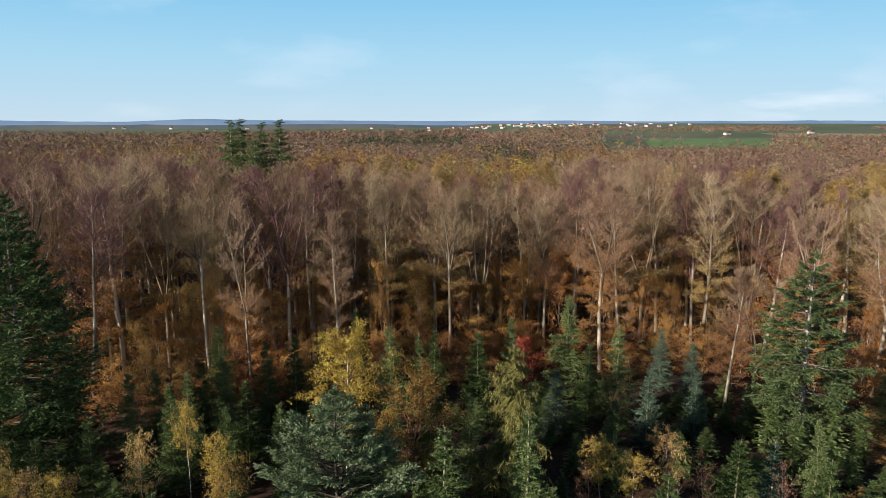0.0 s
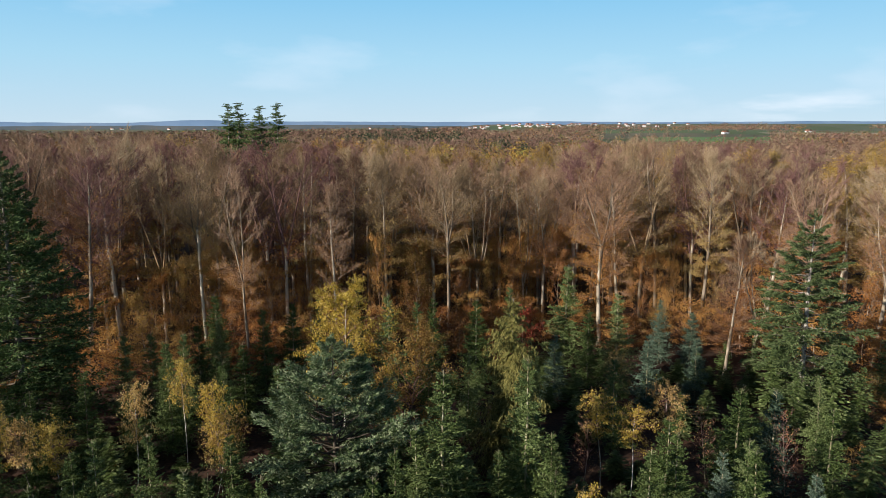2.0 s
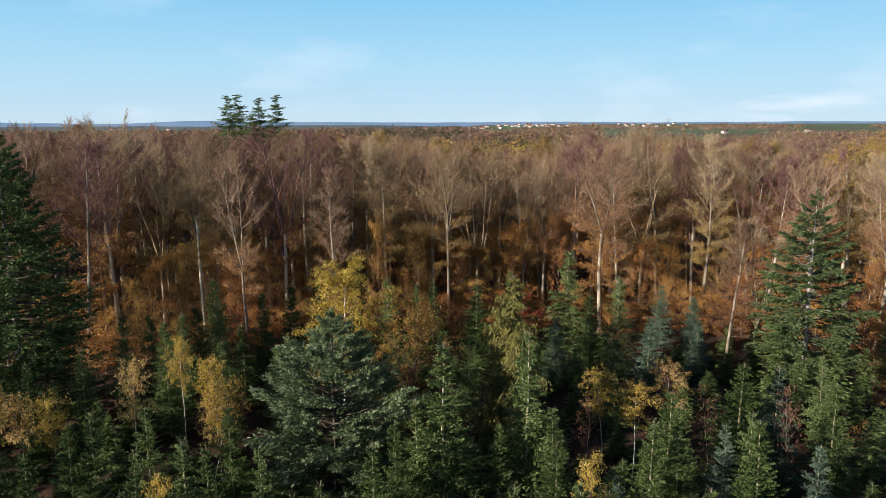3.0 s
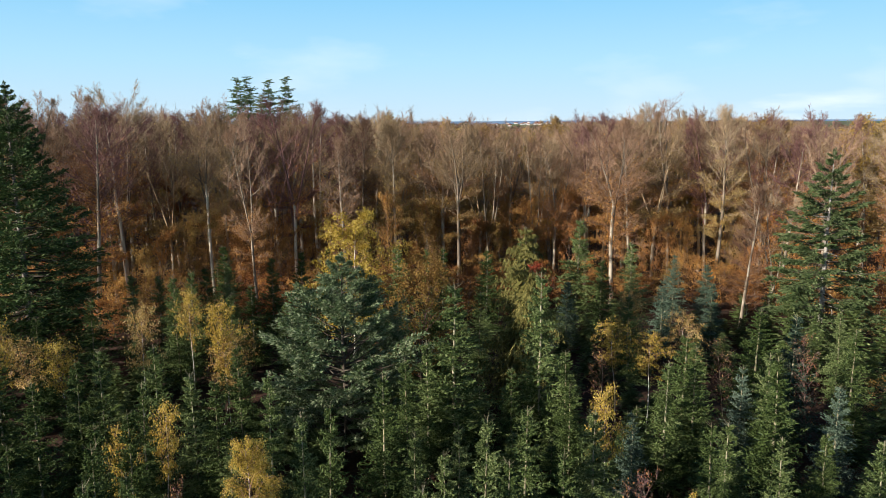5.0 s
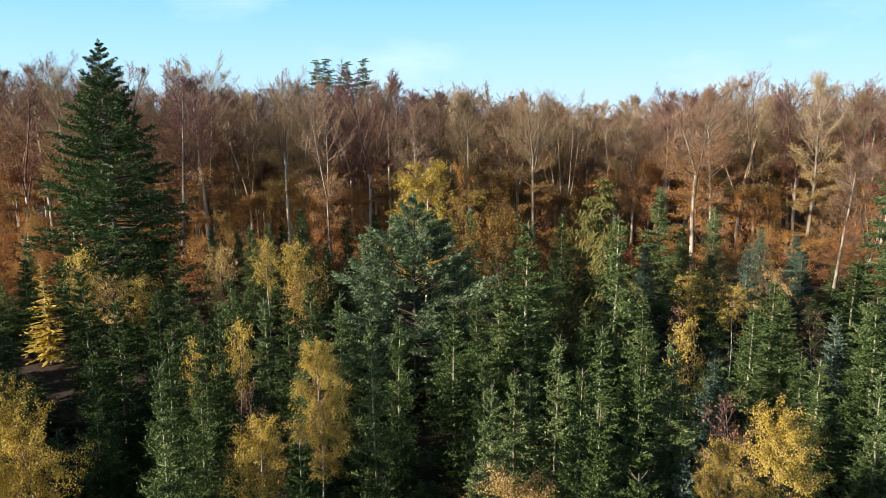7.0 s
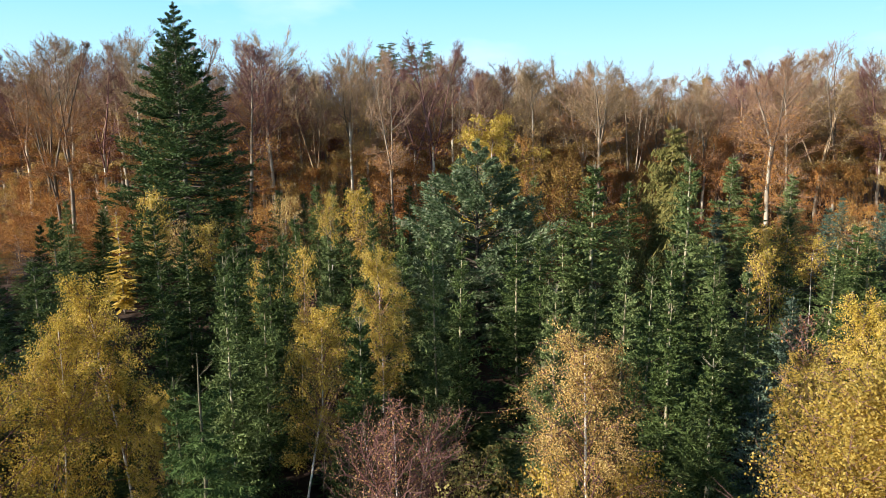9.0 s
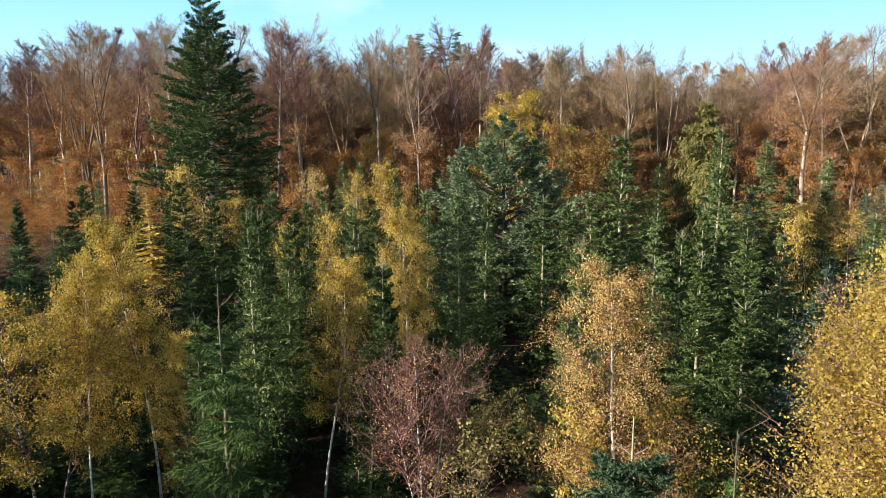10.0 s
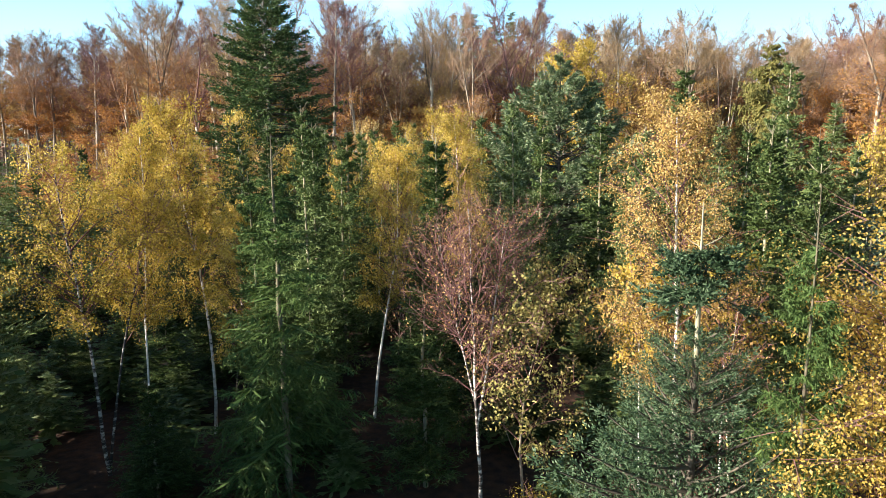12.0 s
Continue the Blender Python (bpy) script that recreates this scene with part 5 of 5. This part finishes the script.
# ---- far woods ----
def far_woods():
    """Crowns of the woods out to the fields, one object: domes of sprays, each tree in its own autumn colour."""
    g = np.random.default_rng(7)
    vs, fs, cs, n = [], ([], []), [], 0
    tints = np.array([(0.235, 0.145, 0.098), (0.27, 0.19, 0.115), (0.20, 0.115, 0.088), (0.30, 0.22, 0.14), (0.33, 0.165, 0.045), (0.36, 0.235, 0.05), (0.035, 0.06, 0.03), (0.22, 0.20, 0.05)])
    y = 196.0
    while y < 1500:
        step = 6.8 + y * 0.006 + max(0.0, y - 420) * 0.006
        for x in np.arange((-1.35 if y < 420 else -0.85) * y - 20, 0.72 * y + 20, step):
            px, py = x + g.uniform(-0.4, 0.4) * step, y + g.uniform(-0.4, 0.4) * step
            open_land = 0.22 * py < px < 0.46 * py and 640 + 60 * noise.noise((px * 0.01, 0.0, 6.0)) < py < 1240
            if open_land and g.uniform() > (0.06 if noise.noise((px * 0.008, py * 0.008, 8.0)) < 0.1 else 0.4):
                continue
            if py > 1000 and noise.noise((px * 0.003, py * 0.003, 4.0)) < -0.05:
                continue
            patch, patch2 = noise.noise((px * 0.009, py * 0.007, 9.0)), noise.noise((px * 0.012 + 40, py * 0.01, 3.0))
            w = np.array([0.40, 0.20, 0.22, 0.12, 0.03, 0.01, 0.005, 0.015])
            if (-60 < px < 45 and 190 < py < 330) or (72 < px < 125 and 138 < py < 190) or (patch > 0.3 and 300 < py < 520):
                w = np.array([0.22, 0.1, 0.05, 0.05, 0.28, 0.24, 0.0, 0.06])
            if -110 < px < -60 and 230 < py < 290:
                w = np.array([0.25, 0.2, 0.05, 0.1, 0.0, 0.05, 0.0, 0.35])
            if py > 340 and w[6] < 0.5:
                w[2] += 0.3
            block = -80 < px < 20 and 560 < py < 680
            if block or (patch2 > 0.5 and py > 300):
                w = np.array([0.03, 0.02, 0.0, 0.0, 0.0, 0.0, 0.95, 0.0])
            c = tints[g.choice(8, p=w / w.sum())] * g.uniform(0.62, 1.05)
            dark, leafy = c[0] < 0.06, c[0] > 0.33 or c[1] > 0.19
            h = 28.0 + 2.5 * noise.noise((px * 0.02, py * 0.02, 1.0)) + g.uniform(-2.5, 2.5) + (4 if block else 0) + 1.0 + 3.5 * smooth(0, 45, -px) * smooth(-400, -200, -py)
            if open_land:
                h *= 0.5
            elif py > 480 and px > 60:
                h *= 0.74
            r = step * g.uniform(0.55, 0.8) * (0.7 if dark else 1)
            k = 190 if y < 300 else 120 if y < 420 else 34 if y < 700 else 18
            az, el = g.uniform(0, 6.28, k), np.arcsin(g.uniform(-0.3, 1, k))
            o = np.stack([np.cos(az) * np.cos(el), np.sin(az) * np.cos(el), np.sin(el)], axis=1)
            lift = 10.0 if dark else 8.0
            foot = np.array([px, py, land(px, py) + h - lift])
            p = foot + o * np.array([r, r, lift]) * (g.uniform(0.6, 0.9, (k, 1)) + 0.08 * np.sin(az * 5 + el * 4)[:, None])
            if dark:
                p[:, :2] = (p[:, :2] - [px, py]) * (1.25 - 0.9 * np.clip(np.sin(el), 0, 1))[:, None] + [px, py]
            size = 1.4 if y < 300 else 1.7 if y < 420 else 2.6 if y < 700 else 4.4
            d = o * 0.6 + g.normal(0, 0.42, (k, 3)) + [0, 0, 0.35]
            sd = np.cross(o, d) + g.normal(0, 0.25, (k, 3))
            inner = 14 if y < 700 else 6       # thick inner twigwork that closes the canopy
            ip = foot + g.normal(0, 0.32, (inner, 3)) * [r, r, lift]
            bits = [blades(ip, g.normal(0, 1, (inner, 3)) * [1, 1, 0.4], g.normal(0, 1, (inner, 3)), np.full(inner, r * 0.32), np.full(inner, r * 0.12), 0.5)] if inner else []
            flake = int(k * 0.45) if y < 420 and not (leafy or dark) else k      # sprays lying along the dome, then twigs standing out of it
            fl = g.normal(0, 1, (flake, 3))
            fl -= o[:flake] * np.sum(fl * o[:flake], axis=1, keepdims=True)
            fp = p[:flake] - unit(fl) * size * 0.3
            bits.append(blades(fp, fl + o[:flake] * g.normal(0, 0.2, (flake, 1)), np.cross(o[:flake], fl) + g.normal(0, 0.22, (flake, 3)), size * 0.62 * g.uniform(0.6, 1.2, flake), size * 0.36 * g.uniform(0.5, 1.2, flake), 0.5))
            if flake < k:
                bits.append(thorns(p[flake:], d[flake:], sd[flake:], size * g.uniform(0.5, 1.1, k - flake), size * 0.12 * g.uniform(0.6, 1.3, k - flake)))
            if y < 300:       # stems and leafy young growth under the crowns
                u = 14
                up = np.column_stack([px + g.normal(0, 3, u), py + g.normal(0, 3, u), land(px, py) + g.uniform(0.3, 1, u) ** 1.5 * 15])
                bits.append(blades(up, g.normal(0, 1, (u, 3)) * [1, 1, 0.5], g.normal(0, 1, (u, 3)), g.uniform(1.2, 2.6, u), g.uniform(0.5, 1.1, u), 0.5))
                bits.append(tube([(px, py, land(px, py) - 0.3), (px, py, land(px, py) + h - 6)], [0.25, 0.12], 4))
            for v, f in bits:
                vs.append(v), fs[f.shape[1] - 3].append(f + n), cs.append(np.tile(np.append(c, 1.0), (len(v), 1)))
                n += len(v)
        y += step * 0.95
    me = mesh_of("far_woods", np.concatenate(vs), [np.concatenate(f) for f in fs], FAR_LEAF)
    col = me.color_attributes.new("tint", 'FLOAT_COLOR', 'POINT')
    col.data.foreach_set("color", np.concatenate(cs).astype(np.float32).ravel())
    tagged(new("far_woods", me), "rolling far woods in brown, gold and dark green autumn colours", "woods", kind="stuff")


far_woods()


# ---- fields, hills and houses in the distance ----
def sheet(name, x0, x1, y0, y1, mat, label, skew=0.0, lift=0.35):
    nx, ny = 14, 8
    v = []
    for j in range(ny + 1):
        for i in range(nx + 1):
            y = y0 + (y1 - y0) * j / ny
            x = x0 + (x1 - x0) * i / nx + skew * (y - y0)
            v.append((x, y, land(x, y) + lift))
    i, j = np.meshgrid(np.arange(nx), np.arange(ny), indexing="xy")
    i, j = i.ravel(), j.ravel()
    w = nx + 1
    f = np.stack([j * w + i, j * w + i + 1, (j + 1) * w + i + 1, (j + 1) * w + i], axis=1)
    tagged(new(name, mesh_of(name, v, [f], mat)), label, "field", kind="structure")


sheet("field", 260, 560, 900, 1230, GRASS, "gently sloping bright green winter wheat field", 0.25)
sheet("field", 330, 470, 690, 760, STUBBLE, "pale stubble field beyond the wood", 0.2)
sheet("field", 620, 900, 1300, 1500, STUBBLE, "pale straw field on the far slope", 0.2)


def ridge(name, y, x0, x1, base, swell, mat, label, seed):
    xs = np.linspace(x0, x1, 160)
    top = [base + swell * noise.fractal((x * 0.0012, seed, 0.0), 0.8, 2.1, 5) for x in xs]
    v = [(x, y, -30.0) for x in xs] + [(x, y + 60, t) for x, t in zip(xs, top)] + [(x, y + 500, -30.0) for x in xs]
    n = len(xs)
    i = np.arange(n - 1)
    f = np.concatenate([np.stack([i, i + 1, i + 1 + n, i + n], axis=1), np.stack([i + n, i + n + 1, i + 1 + 2 * n, i + 2 * n], axis=1)])
    tagged(new(name, mesh_of(name, v, [f], mat)), label, "hills", kind="structure")


# both backdrops have distance haze mixed into their colour
ridge("backdrop_hills", 4050, -4400, 3600, 49, 10, RIDGE, "long hills along the horizon, coloured blue for distance haze", 3.0)
ridge("backdrop_slope", 2900, -3300, 2600, 29, 8, SLOPE, "wooded slopes below the horizon, coloured grey-blue for distance haze", 8.0)


def house(ob, w=12.0, d=8.0, h=4.5):
    bm = bmesh.new()
    bmesh.ops.create_cube(bm, size=1, matrix=Matrix.Translation((0, 0, h / 2)) @ Matrix.Diagonal((w, d, h, 1)))
    me = bpy.data.meshes.new("wall")
    bm.to_mesh(me)
    bm.free()
    me.materials.append(PLASTER)
    new("wall", me).parent = ob
    e = 0.5
    v = np.array([(-w / 2 - e, -d / 2 - e, h), (w / 2 + e, -d / 2 - e, h), (w / 2 + e, d / 2 + e, h), (-w / 2 - e, d / 2 + e, h), (-w / 2 - e, 0, h + 3.2), (w / 2 + e, 0, h + 3.2)])
    part("roof", (v, [np.array([(0, 1, 5, 4), (2, 3, 4, 5), (3, 2, 1, 0)]), np.array([(0, 4, 3), (1, 2, 5)])]), TILES, ob)
    for k in range(3):
        x = (k - 1) * 3.4
        q = np.array([(x - 0.6, -d / 2 - 0.05, 1.2), (x + 0.6, -d / 2 - 0.05, 1.2), (x + 0.6, -d / 2 - 0.05, 2.6), (x - 0.6, -d / 2 - 0.05, 2.6)])
        q = np.concatenate([q, q + [0, 0.1, 0]])
        part("window", (q, [np.array([(0, 1, 2, 3), (0, 4, 5, 1), (1, 5, 6, 2), (2, 6, 7, 3), (3, 7, 4, 0)])]), WINDOW, ob)


KINDS["house"] = (house, "small white house with a red tiled roof in the far town", "house", "far town houses")
for i in range(70):
    x = random.gauss(330, 230)
    y = random.uniform(2150, 2600)
    grow("house", "house", x, y, random.uniform(0.6, 1.0), random.uniform(0.7, 1.0), random.uniform(-30, 30), 0.0)
for x, y in ((560, 1420), (760, 1490), (-1230, 2700), (-1190, 2690), (-900, 2750), (-760, 2800), (-1040, 2760)):
    grow("house", "house", x, y, 1.0, 0.9, random.uniform(-20, 20), 0.0)
